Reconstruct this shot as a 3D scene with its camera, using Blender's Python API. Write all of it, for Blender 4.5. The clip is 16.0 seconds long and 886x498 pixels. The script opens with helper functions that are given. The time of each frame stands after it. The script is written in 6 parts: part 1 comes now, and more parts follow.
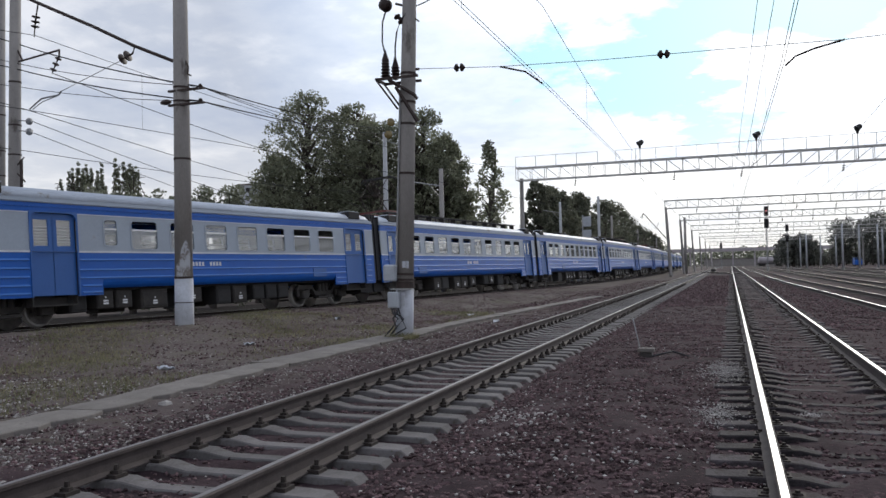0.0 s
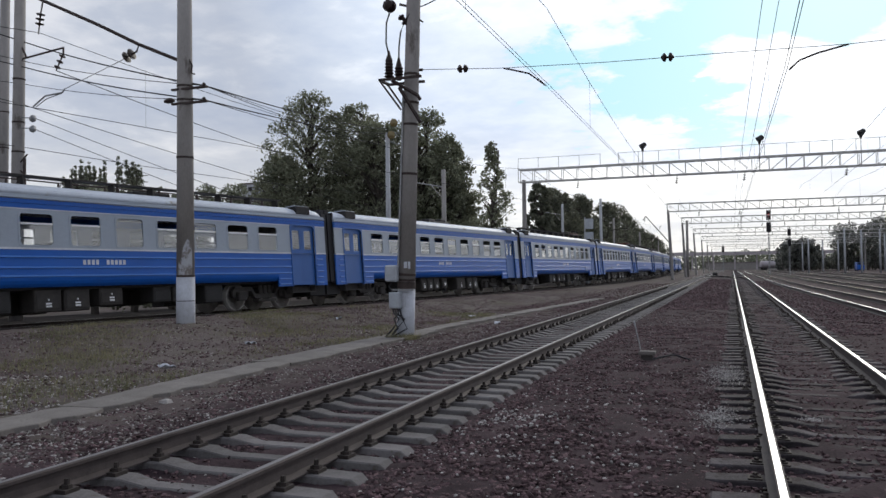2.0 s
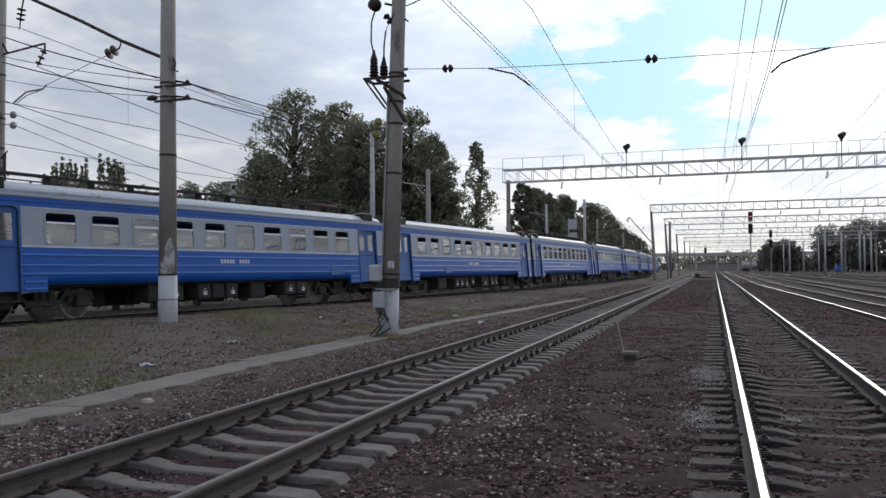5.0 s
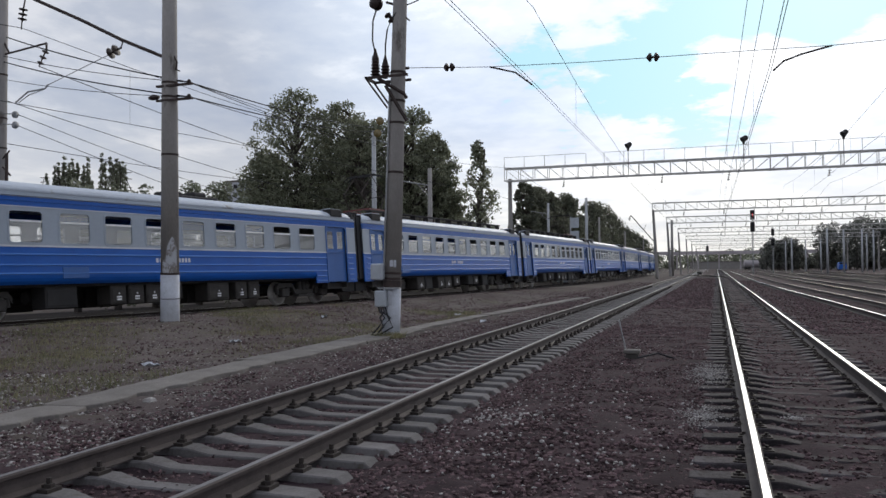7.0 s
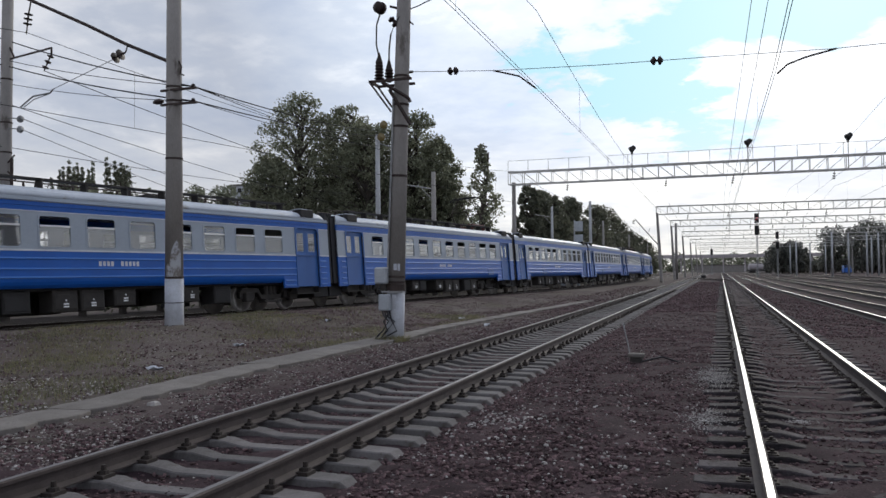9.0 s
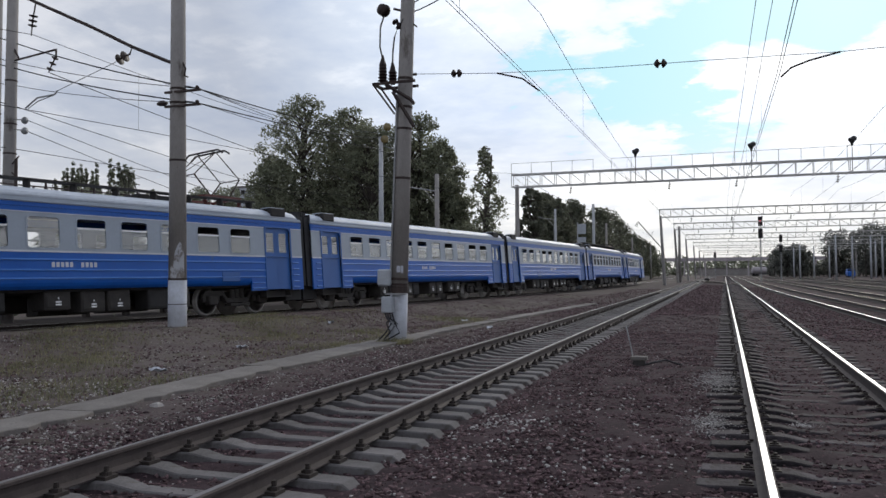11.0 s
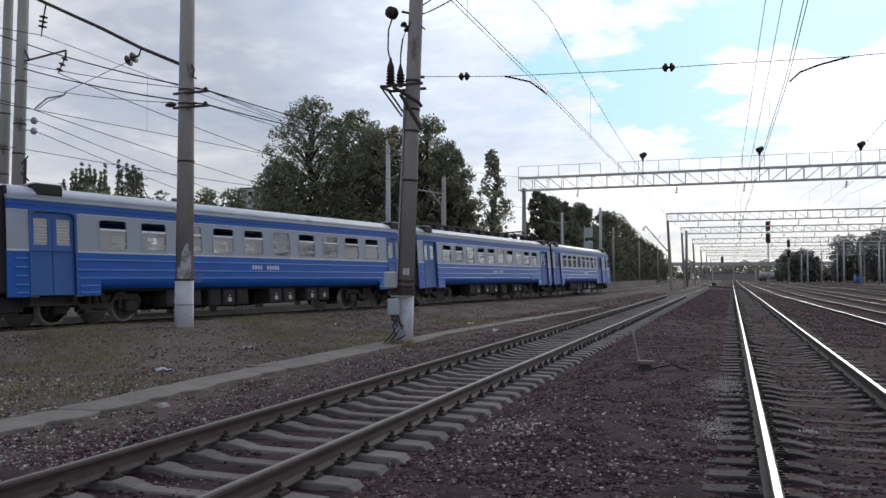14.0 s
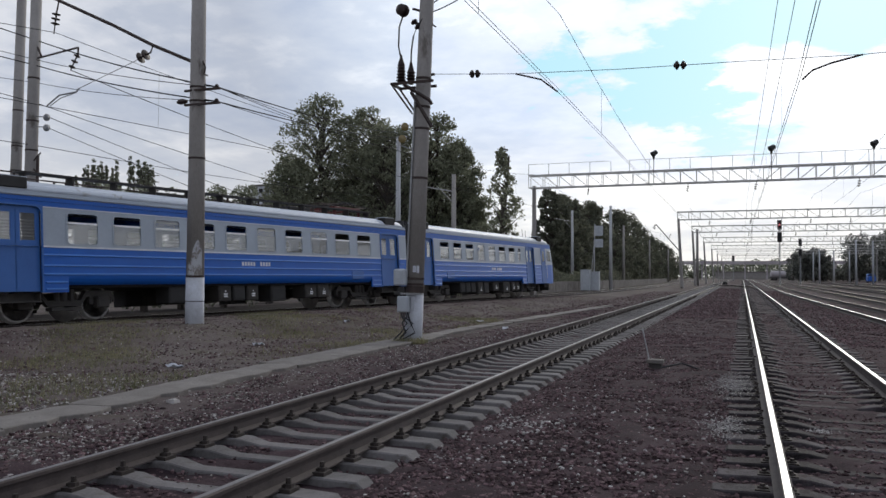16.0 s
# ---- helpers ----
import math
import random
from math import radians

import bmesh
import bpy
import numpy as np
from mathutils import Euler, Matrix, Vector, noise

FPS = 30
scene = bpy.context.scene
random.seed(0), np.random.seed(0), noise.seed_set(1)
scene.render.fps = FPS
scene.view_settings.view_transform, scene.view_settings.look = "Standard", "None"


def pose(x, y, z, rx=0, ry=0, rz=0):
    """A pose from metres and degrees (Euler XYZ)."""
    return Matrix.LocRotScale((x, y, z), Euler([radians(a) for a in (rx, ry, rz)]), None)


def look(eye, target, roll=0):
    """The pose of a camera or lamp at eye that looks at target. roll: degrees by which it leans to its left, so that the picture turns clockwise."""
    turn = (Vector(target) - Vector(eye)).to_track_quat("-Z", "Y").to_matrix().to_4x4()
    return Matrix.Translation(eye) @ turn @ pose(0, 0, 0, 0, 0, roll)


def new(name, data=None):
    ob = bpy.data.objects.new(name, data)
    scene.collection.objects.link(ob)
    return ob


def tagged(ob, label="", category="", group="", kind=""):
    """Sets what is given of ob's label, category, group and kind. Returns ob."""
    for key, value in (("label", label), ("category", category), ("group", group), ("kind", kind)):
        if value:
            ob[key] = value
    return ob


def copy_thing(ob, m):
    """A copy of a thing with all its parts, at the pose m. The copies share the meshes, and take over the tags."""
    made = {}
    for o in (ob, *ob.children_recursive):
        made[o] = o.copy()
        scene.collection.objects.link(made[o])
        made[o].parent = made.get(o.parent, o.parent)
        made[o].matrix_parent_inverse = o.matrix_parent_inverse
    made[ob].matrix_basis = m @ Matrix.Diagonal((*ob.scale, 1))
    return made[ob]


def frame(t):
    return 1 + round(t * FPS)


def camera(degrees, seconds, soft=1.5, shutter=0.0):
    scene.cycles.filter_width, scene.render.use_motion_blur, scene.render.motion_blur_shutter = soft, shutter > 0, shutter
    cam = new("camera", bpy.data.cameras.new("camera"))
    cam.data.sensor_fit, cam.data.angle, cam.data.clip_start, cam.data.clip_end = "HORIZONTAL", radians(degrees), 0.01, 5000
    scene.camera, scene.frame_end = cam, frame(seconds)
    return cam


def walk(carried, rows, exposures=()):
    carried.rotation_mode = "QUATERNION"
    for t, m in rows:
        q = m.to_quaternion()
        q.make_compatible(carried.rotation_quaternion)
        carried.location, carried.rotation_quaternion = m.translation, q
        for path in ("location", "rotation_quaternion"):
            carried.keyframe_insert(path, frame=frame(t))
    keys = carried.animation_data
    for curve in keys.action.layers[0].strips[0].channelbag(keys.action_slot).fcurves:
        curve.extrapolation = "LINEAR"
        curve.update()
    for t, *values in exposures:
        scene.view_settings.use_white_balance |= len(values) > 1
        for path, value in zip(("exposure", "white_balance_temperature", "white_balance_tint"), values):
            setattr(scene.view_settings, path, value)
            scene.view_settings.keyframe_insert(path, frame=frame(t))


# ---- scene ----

EYE = (0.0, 0.0, 1.484)


def eye_pose(left, up, tilt):
    """Camera pose: turn to the left of the straight track, tilt upwards and lean, all in radians."""
    return Matrix.Translation(EYE) @ Matrix.Rotation(left, 4, "Z") @ Matrix.Rotation(math.pi / 2 + up, 4, "X") @ Matrix.Rotation(tilt, 4, "Z")


cam = camera(57.55, 16.0)
walk(cam, [(t, eye_pose(a, b, c)) for t, a, b, c in (
    (0.0, 0.342, 0.0257, -0.0219), (0.5, 0.3447, 0.0235, -0.0199), (1.0, 0.347, 0.0239, -0.018), (1.5, 0.3474, 0.025, -0.0145),
    (2.0, 0.3442, 0.0269, -0.0124), (2.5, 0.3394, 0.0289, -0.0097), (3.0, 0.3332, 0.0292, -0.006), (3.5, 0.3285, 0.0281, -0.0046),
    (4.0, 0.3251, 0.0275, -0.0056), (6.5, 0.3259, 0.025, -0.0102), (7.0, 0.3268, 0.0249, -0.0098), (7.5, 0.3283, 0.0251, -0.0098),
    (8.0, 0.3291, 0.0262, -0.0103), (8.5, 0.3305, 0.0276, -0.0103), (9.0, 0.3315, 0.0294, -0.0105), (11.5, 0.3361, 0.0329, -0.0065),
    (12.0, 0.3354, 0.0337, -0.0043), (12.5, 0.3353, 0.0347, -0.0024), (13.0, 0.3372, 0.035, -0.0012), (13.5, 0.3403, 0.0354, -0.0002),
    (14.0, 0.3433, 0.0356, -0.0001), (14.5, 0.346, 0.035, 0.0001), (15.0, 0.3496, 0.0341, 0.001), (15.5, 0.3522, 0.0335, 0.0027),
    (16.0, 0.3555, 0.0326, 0.0042))], ((0.0, 0.18), (1.0, 0.1), (3.0, 0.03), (5.0, 0.0), (16.0, 0.0)))

# ---------------------------------------------------------------- sky and sun
SUN_TURN, SUN_UP = radians(8.0), radians(24.0)  # to the right of the straight track, behind the clouds
world = bpy.data.worlds.new("sky")
scene.world = world
world.use_nodes = True


def link(nt, a, b):
    nt.links.new(a, b)


def node(nt, kind, **values):
    n = nt.nodes.new(kind)
    for k, v in values.items():
        if k in n.inputs:
            n.inputs[k].default_value = v
    return n


def ramp(nt, fac, stops):
    n = nt.nodes.new("ShaderNodeValToRGB")
    e = n.color_ramp.elements
    while len(e) < len(stops):
        e.new(0.5)
    for el, (pos, col) in zip(e, stops):
        el.position = pos
        el.color = (*col, 1) if len(col) == 3 else col
    link(nt, fac, n.inputs[0])
    return n.outputs[0]


def blend(nt, kind, fac, a, b):
    n = nt.nodes.new("ShaderNodeMix")
    n.data_type, n.blend_type = "RGBA", kind
    for sock, v in ((n.inputs[0], fac), (n.inputs[6], a), (n.inputs[7], b)):
        if isinstance(v, bpy.types.NodeSocket):
            link(nt, v, sock)
        else:
            sock.default_value = v if isinstance(v, (int, float)) else (*v, 1)
    return n.outputs[2]


def calc(nt, op, a, b=0.0, clamp=False):
    n = nt.nodes.new("ShaderNodeMath")
    n.operation, n.use_clamp = op, clamp
    for sock, v in ((n.inputs[0], a), (n.inputs[1], b)):
        if isinstance(v, bpy.types.NodeSocket):
            link(nt, v, sock)
        else:
            sock.default_value = v
    return n.outputs[0]


def build_sky():
    nt = world.node_tree
    nt.nodes.clear()
    out = nt.nodes.new("ShaderNodeOutputWorld")
    bg = nt.nodes.new("ShaderNodeBackground")
    air = nt.nodes.new("ShaderNodeTexSky")
    air.sky_type, air.sun_disc = "NISHITA", False
    air.sun_elevation, air.sun_rotation = SUN_UP, SUN_TURN
    air.dust_density, air.air_density = 1.5, 1.0
    blue = blend(nt, "MULTIPLY", 1.0, air.outputs[0], (0.06, 0.06, 0.06))
    way = nt.nodes.new("ShaderNodeTexCoord").outputs["Generated"]
    split = nt.nodes.new("ShaderNodeSeparateXYZ")
    link(nt, way, split.inputs[0])
    up = calc(nt, "MAXIMUM", split.outputs[2], 0.0)
    low = calc(nt, "ADD", up, 0.16)
    flat = nt.nodes.new("ShaderNodeCombineXYZ")
    link(nt, calc(nt, "DIVIDE", split.outputs[0], low), flat.inputs[0])
    link(nt, calc(nt, "DIVIDE", split.outputs[1], low), flat.inputs[1])
    flat.inputs[2].default_value = 3.7
    big = node(nt, "ShaderNodeTexNoise", Scale=1.15, Detail=9.0, Roughness=0.58, Distortion=0.25)
    fine = node(nt, "ShaderNodeTexNoise", Scale=3.1, Detail=8.0, Roughness=0.6)
    link(nt, flat.outputs[0], big.inputs["Vector"])
    link(nt, flat.outputs[0], fine.inputs["Vector"])
    # towards the sun the cover is thin and bright, away from it thick and blue-grey
    dot = nt.nodes.new("ShaderNodeVectorMath")
    dot.operation = "DOT_PRODUCT"
    dot.inputs[1].default_value = (math.sin(SUN_TURN) * math.cos(SUN_UP), math.cos(SUN_TURN) * math.cos(SUN_UP), math.sin(SUN_UP))
    link(nt, way, dot.inputs[0])
    near = calc(nt, "MULTIPLY_ADD", dot.outputs["Value"], 0.5)
    near.node.inputs[2].default_value = 0.5
    def about(way_, spread):
        """1 in one direction, falling to 0 at some spread from it."""
        d = nt.nodes.new("ShaderNodeVectorMath")
        d.operation = "DISTANCE"
        d.inputs[1].default_value = way_
        link(nt, way, d.inputs[0])
        return calc(nt, "SUBTRACT", 1.0, calc(nt, "DIVIDE", d.outputs["Value"], spread), True)
    # torn cover: the blue shows where the clouds thin out high over the yard
    thin = calc(nt, "MAXIMUM", about((-0.05, 0.974, 0.215), 0.16), about((0.085, 0.952, 0.29), 0.2))
    thin = calc(nt, "MAXIMUM", thin, calc(nt, "MULTIPLY", about((-0.175, 0.94, 0.30), 0.12), 0.6))
    lumps = calc(nt, "ADD", calc(nt, "MULTIPLY", big.outputs[0], 0.55), calc(nt, "MULTIPLY", fine.outputs[0], 0.45))
    torn = calc(nt, "ADD", calc(nt, "MULTIPLY", big.outputs[0], 1.5), calc(nt, "MULTIPLY", fine.outputs[0], 1.5))
    torn = calc(nt, "SUBTRACT", torn, 1.0)
    cover = ramp(nt, calc(nt, "SUBTRACT", calc(nt, "ADD", torn, 0.41), calc(nt, "MULTIPLY", thin, 0.61)), [(0.40, (0, 0, 0)), (0.52, (1, 1, 1))])
    grey = ramp(nt, lumps, [(0.38, (0.66, 0.75, 0.92)), (0.50, (0.82, 0.89, 1.01)), (0.60, (1.16, 1.19, 1.24))])
    shine = ramp(nt, near, [(0.0, (0.60, 0.61, 0.64)), (0.80, (0.58, 0.585, 0.61)), (0.88, (0.575, 0.58, 0.605)), (0.93, (0.86, 0.88, 0.90)), (0.985, (1.22, 1.20, 1.17))])
    cloud = blend(nt, "MULTIPLY", 1.0, grey, shine)
    sky = blend(nt, "MIX", cover, blend(nt, "MIX", 0.85, blue, (0.48, 0.84, 1.02)), cloud)
    band = ramp(nt, up, [(0.0, (1, 1, 1)), (0.19, (0, 0, 0))])
    glow = ramp(nt, near, [(0.8, (0.83, 0.81, 0.77)), (0.95, (0.89, 0.84, 0.75))])
    sky = blend(nt, "MIX", calc(nt, "MULTIPLY", band, 0.75), sky, glow)
    link(nt, sky, bg.inputs[0])
    bg.inputs[1].default_value = 1.07
    link(nt, bg.outputs[0], out.inputs[0])


build_sky()
sun_data = bpy.data.lights.new("sun", "SUN")
sun_data.energy, sun_data.angle, sun_data.color = 1.1, radians(18), (1.0, 0.93, 0.82)
sun = new("sun", sun_data)
sun.matrix_world = look((math.sin(SUN_TURN) * math.cos(SUN_UP) * 100, math.cos(SUN_TURN) * math.cos(SUN_UP) * 100, math.sin(SUN_UP) * 100), (0, 0, 0))
scene.view_settings.exposure = 0.0


# ---------------------------------------------------------------- materials
def material(name, base, rough=0.8, metal=0.0, other=None, scale=4.0, fine=60.0, bump=0.0, amount=0.6, spots=None, random_tint=0.0, island=0.0, stretch=(1, 1, 1), spec=0.5):
    m = bpy.data.materials.new(name)
    m.use_nodes = True
    nt = m.node_tree
    shader = nt.nodes["Principled BSDF"]
    shader.inputs["Roughness"].default_value = rough
    shader.inputs["Metallic"].default_value = metal
    shader.inputs["Specular IOR Level"].default_value = spec
    place = nt.nodes.new("ShaderNodeTexCoord").outputs["Object"]
    if stretch != (1, 1, 1):
        mp = node(nt, "ShaderNodeMapping", Scale=stretch)
        link(nt, place, mp.inputs[0])
        place = mp.outputs[0]
    coarse = node(nt, "ShaderNodeTexNoise", Scale=scale, Detail=6.0, Roughness=0.6)
    grain = node(nt, "ShaderNodeTexNoise", Scale=fine, Detail=4.0, Roughness=0.7)
    link(nt, place, coarse.inputs["Vector"])
    link(nt, place, grain.inputs["Vector"])
    other = other or tuple(c * 0.7 for c in base)
    both = calc(nt, "ADD", calc(nt, "MULTIPLY", coarse.outputs[0], 0.6), calc(nt, "MULTIPLY", grain.outputs[0], 0.4))
    fac = ramp(nt, both, [(0.5 - 0.2 * (1.2 - amount), (0, 0, 0)), (0.5 + 0.2 * (1.2 - amount), (1, 1, 1))])
    col = blend(nt, "MIX", fac, other, base)
    if spots:
        tint, size, low = spots
        sp = node(nt, "ShaderNodeTexNoise", Scale=size, Detail=7.0, Roughness=0.65)
        link(nt, place, sp.inputs["Vector"])
        col = blend(nt, "MIX", ramp(nt, sp.outputs[0], [(low, (0, 0, 0)), (low + 0.08, (1, 1, 1))]), col, tint)
    for amount_, sock in ((random_tint, ("ShaderNodeObjectInfo", "Random")), (island, ("ShaderNodeNewGeometry", "Random Per Island"))):
        if amount_:
            info = nt.nodes.new(sock[0])
            val = calc(nt, "MULTIPLY_ADD", info.outputs[sock[1]], 2 * amount_)
            val.node.inputs[2].default_value = 1 - amount_
            hsv = nt.nodes.new("ShaderNodeHueSaturation")
            link(nt, val, hsv.inputs["Value"])
            link(nt, col, hsv.inputs["Color"])
            col = hsv.outputs[0]
    link(nt, col, shader.inputs["Base Color"])
    if bump:
        b = node(nt, "ShaderNodeBump", Strength=bump, Distance=0.02)
        link(nt, both, b.inputs["Height"])
        link(nt, b.outputs[0], shader.inputs["Normal"])
    return m


def glass_material(name, tint, rough=0.06):
    m = bpy.data.materials.new(name)
    m.use_nodes = True
    s = m.node_tree.nodes["Principled BSDF"]
    s.inputs["Base Color"].default_value = (*tint, 1)
    s.inputs["Roughness"].default_value = rough
    s.inputs["Transmission Weight"].default_value = 0.96
    s.inputs["IOR"].default_value = 1.9
    return m


def leaf_material(name, base, other):
    m = material(name, base, 0.6, 0.0, other, 0.35, 5.0, amount=0.9, island=0.35, spec=0.3)
    nt = m.node_tree
    shader = nt.nodes["Principled BSDF"]
    thin = nt.nodes.new("ShaderNodeBsdfTranslucent")
    col = shader.inputs["Base Color"].links[0].from_socket
    link(nt, col, thin.inputs[0])
    mix = nt.nodes.new("ShaderNodeMixShader")
    mix.inputs[0].default_value = 0.5
    link(nt, shader.outputs[0], mix.inputs[1])
    link(nt, thin.outputs[0], mix.inputs[2])
    link(nt, mix.outputs[0], nt.nodes["Material Output"].inputs[0])
    return m


BLUE = material("train_blue_paint", (0.008, 0.110, 0.47), 0.34, 0, (0.008, 0.090, 0.39), 0.9, 12, amount=0.5, spots=((0.05, 0.11, 0.24), 2.5, 0.67), spec=0.35)
# ribs get a paler blue than the body: a painted sky highlight
RIB_BLUE = material("rubbed_rib_paint", (0.032, 0.145, 0.47), 0.58, 0, (0.03, 0.14, 0.42), 2.5, 20, amount=0.6, stretch=(0.3, 1, 1))
DOOR_BLUE = material("door_blue_paint", (0.028, 0.115, 0.37), 0.42, 0, (0.024, 0.10, 0.32), 1.3, 15, amount=0.5)
GREY = material("train_grey_paint", (0.35, 0.40, 0.47), 0.42, 0, (0.30, 0.34, 0.40), 1.0, 14, amount=0.5, spots=((0.30, 0.31, 0.33), 2.0, 0.64))
LIGHT = material("train_white_trim", (0.66, 0.68, 0.72), 0.4, 0, (0.5, 0.52, 0.56), 2, 20)
ROOF = material("train_roof_paint", (0.52, 0.57, 0.65), 0.5, 0, (0.42, 0.46, 0.53), 0.8, 9, amount=0.5, spots=((0.28, 0.27, 0.26), 1.5, 0.62))
DARK = material("underframe_grime", (0.030, 0.028, 0.029), 0.8, 0, (0.018, 0.017, 0.017), 3, 30, bump=0.2)
GRIME = material("brown_brake_dust", (0.050, 0.044, 0.040), 0.85, 0, (0.028, 0.025, 0.024), 4, 40, bump=0.3)
RUBBER = material("black_rubber", (0.020, 0.020, 0.026), 0.7, 0, (0.02, 0.02, 0.022), 3, 30)
STEEL = material("worn_tyre_steel", (0.52, 0.50, 0.48), 0.5, 0.3, (0.30, 0.28, 0.27), 5, 50)
ALU = material("aluminium_sash", (0.72, 0.73, 0.75), 0.35, 0.6, (0.55, 0.56, 0.58), 5, 50)
PANE = glass_material("window_glass", (0.95, 0.96, 0.96), 0.02)
DARK_GLASS = material("dark_tinted_glass", (0.025, 0.028, 0.03), 0.05, 0.0, (0.02, 0.022, 0.025), 3, 30)
INNER = material("saloon_lining", (0.24, 0.24, 0.215), 0.7, 0, (0.18, 0.18, 0.16), 2, 20)
BLIND = material("tan_blind", (0.20, 0.195, 0.18), 0.8, 0, (0.16, 0.155, 0.145), 3, 30)
INSULATOR_RED = material("red_insulator", (0.13, 0.030, 0.025), 0.5, 0)
BALLAST = material("ballast_ground", (0.057, 0.038, 0.043), 0.95, 0, (0.027, 0.018, 0.021), 1.6, 26, bump=1.0, amount=0.8, spots=((0.12, 0.094, 0.094), 16, 0.68), spec=0.08)
# near-black ballast: the shade below and behind the train is put into the colour
SHADED_BED = material("oily_trackbed_ballast", (0.032, 0.026, 0.024), 0.92, 0, (0.016, 0.013, 0.012), 2.5, 30, bump=1.0, amount=0.8, spec=0.08)
WORN = material("worn_white_paint", (0.42, 0.43, 0.46), 0.9, 0, (0.19, 0.17, 0.155), 5.0, 22.0, amount=1.0, stretch=(1, 1, 0.6))
STONE = material("ballast_stone", (0.134, 0.088, 0.092), 0.9, 0, (0.058, 0.038, 0.041), 6, 60, bump=0.4, island=0.6, spec=0.12)
PALE_STONE = material("pale_stone", (0.38, 0.36, 0.345), 0.9, 0, (0.27, 0.25, 0.24), 8, 70, bump=0.4, island=0.4)
GREY_STONE = material("grey_gravel", (0.21, 0.185, 0.172), 0.9, 0, (0.12, 0.105, 0.098), 8, 70, bump=0.4, island=0.5, spec=0.12)
CONCRETE = material("sleeper_concrete", (0.160, 0.150, 0.150), 0.9, 0, (0.092, 0.085, 0.085), 3, 40, bump=0.35, random_tint=0.22, spots=((0.085, 0.072, 0.062), 5, 0.6), spec=0.2)
DIRTY_CONCRETE = material("oily_sleeper_concrete", (0.072, 0.063, 0.069), 0.85, 0, (0.030, 0.026, 0.028), 3, 40, bump=0.45, amount=0.8, random_tint=0.4, spots=((0.030, 0.022, 0.023), 4, 0.54), spec=0.12)
SLAB = material("old_slab_concrete", (0.215, 0.198, 0.185), 0.92, 0, (0.130, 0.117, 0.108), 2, 35, bump=0.35, random_tint=0.12, spots=((0.13, 0.12, 0.105), 3, 0.58), spec=0.15)
POLE = material("pole_concrete", (0.31, 0.29, 0.275), 0.9, 0, (0.22, 0.205, 0.195), 1.5, 30, bump=0.3, spots=((0.12, 0.105, 0.095), 2.2, 0.6), stretch=(1, 1, 0.35))
WHITEWASH = material("flaking_whitewash", (0.52, 0.54, 0.60), 0.9, 0, (0.38, 0.39, 0.42), 3, 30, bump=0.3, spots=((0.22, 0.20, 0.19), 3.5, 0.63))
RAIL = material("rusty_rail_side", (0.072, 0.056, 0.053), 0.78, 0.15, (0.042, 0.032, 0.031), 6, 60, bump=0.2)
SHINE = material("polished_rail_head", (0.64, 0.66, 0.68), 0.30, 1.0, (0.48, 0.48, 0.49), 3, 40, stretch=(1, 0.05, 1))
DULL_SHINE = material("less_used_rail_head", (0.50, 0.48, 0.47), 0.36, 1.0, (0.32, 0.30, 0.29), 3, 40, stretch=(1, 0.05, 1))
WORN_SHINE = material("brownish_rail_head", (0.24, 0.225, 0.225), 0.45, 0.9, (0.13, 0.118, 0.115), 3, 40, stretch=(1, 0.05, 1))
YARD_RAIL = material("rusty_yard_rail_head", (0.26, 0.23, 0.22), 0.5, 0.8, (0.14, 0.12, 0.11), 3, 40, stretch=(1, 0.05, 1))
CLIP = material("rusty_fastener", (0.045, 0.034, 0.030), 0.85, 0.2, (0.025, 0.02, 0.018), 20, 90)
GALV = material("galvanised_steel", (0.33, 0.335, 0.34), 0.5, 0.5, (0.22, 0.22, 0.225), 3, 30)
GANTRY = material("gantry_grey_paint", (0.56, 0.55, 0.53), 0.6, 0.1, (0.40, 0.385, 0.37), 2, 20)
PALE_MAST = material("pale_concrete_mast", (0.44, 0.45, 0.47), 0.85, 0, (0.33, 0.335, 0.35), 1.5, 20, stretch=(1, 1, 0.3))
RUST = material("rusty_bracket", (0.065, 0.045, 0.040), 0.8, 0.2, (0.035, 0.026, 0.024), 6, 50)
WIRE = material("copper_wire_dark", (0.030, 0.030, 0.034), 0.8, 0.0, spec=0.1)
PORCELAIN = material("brown_glazed_porcelain", (0.030, 0.018, 0.016), 0.5, 0, spec=0.25)
GLASS_DISC = material("amber_glass_insulator", (0.20, 0.15, 0.06), 0.2, 0)
BOX_PAINT = material("pale_grey_enclosure_paint", (0.42, 0.45, 0.49), 0.5, 0, (0.33, 0.35, 0.38), 3, 30, spots=((0.2, 0.13, 0.1), 6, 0.68))
BARK = material("dark_bark", (0.085, 0.07, 0.06), 0.9, 0, (0.05, 0.042, 0.036), 3, 25, bump=0.5)
LEAF = leaf_material("broad_leaves", (0.265, 0.275, 0.190), (0.160, 0.172, 0.118))
# LEAF toned down: shade put into the leaf colour behind the train
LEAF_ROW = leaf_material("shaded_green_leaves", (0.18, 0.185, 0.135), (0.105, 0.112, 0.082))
LEAF_DIM = leaf_material("dark_spruce_green_leaves", (0.20, 0.205, 0.18), (0.125, 0.13, 0.118))
LEAF_FAR = leaf_material("distant_leaves", (0.250, 0.265, 0.195), (0.165, 0.178, 0.13))
# pale tone paints distance haze onto the bridge and tank wagons
FAR_WALL = material("weathered_pale_plaster", (0.46, 0.42, 0.43), 0.9, 0, (0.34, 0.31, 0.33), 0.4, 6)
GRASS = leaf_material("dry_grass", (0.215, 0.200, 0.120), (0.125, 0.128, 0.068))

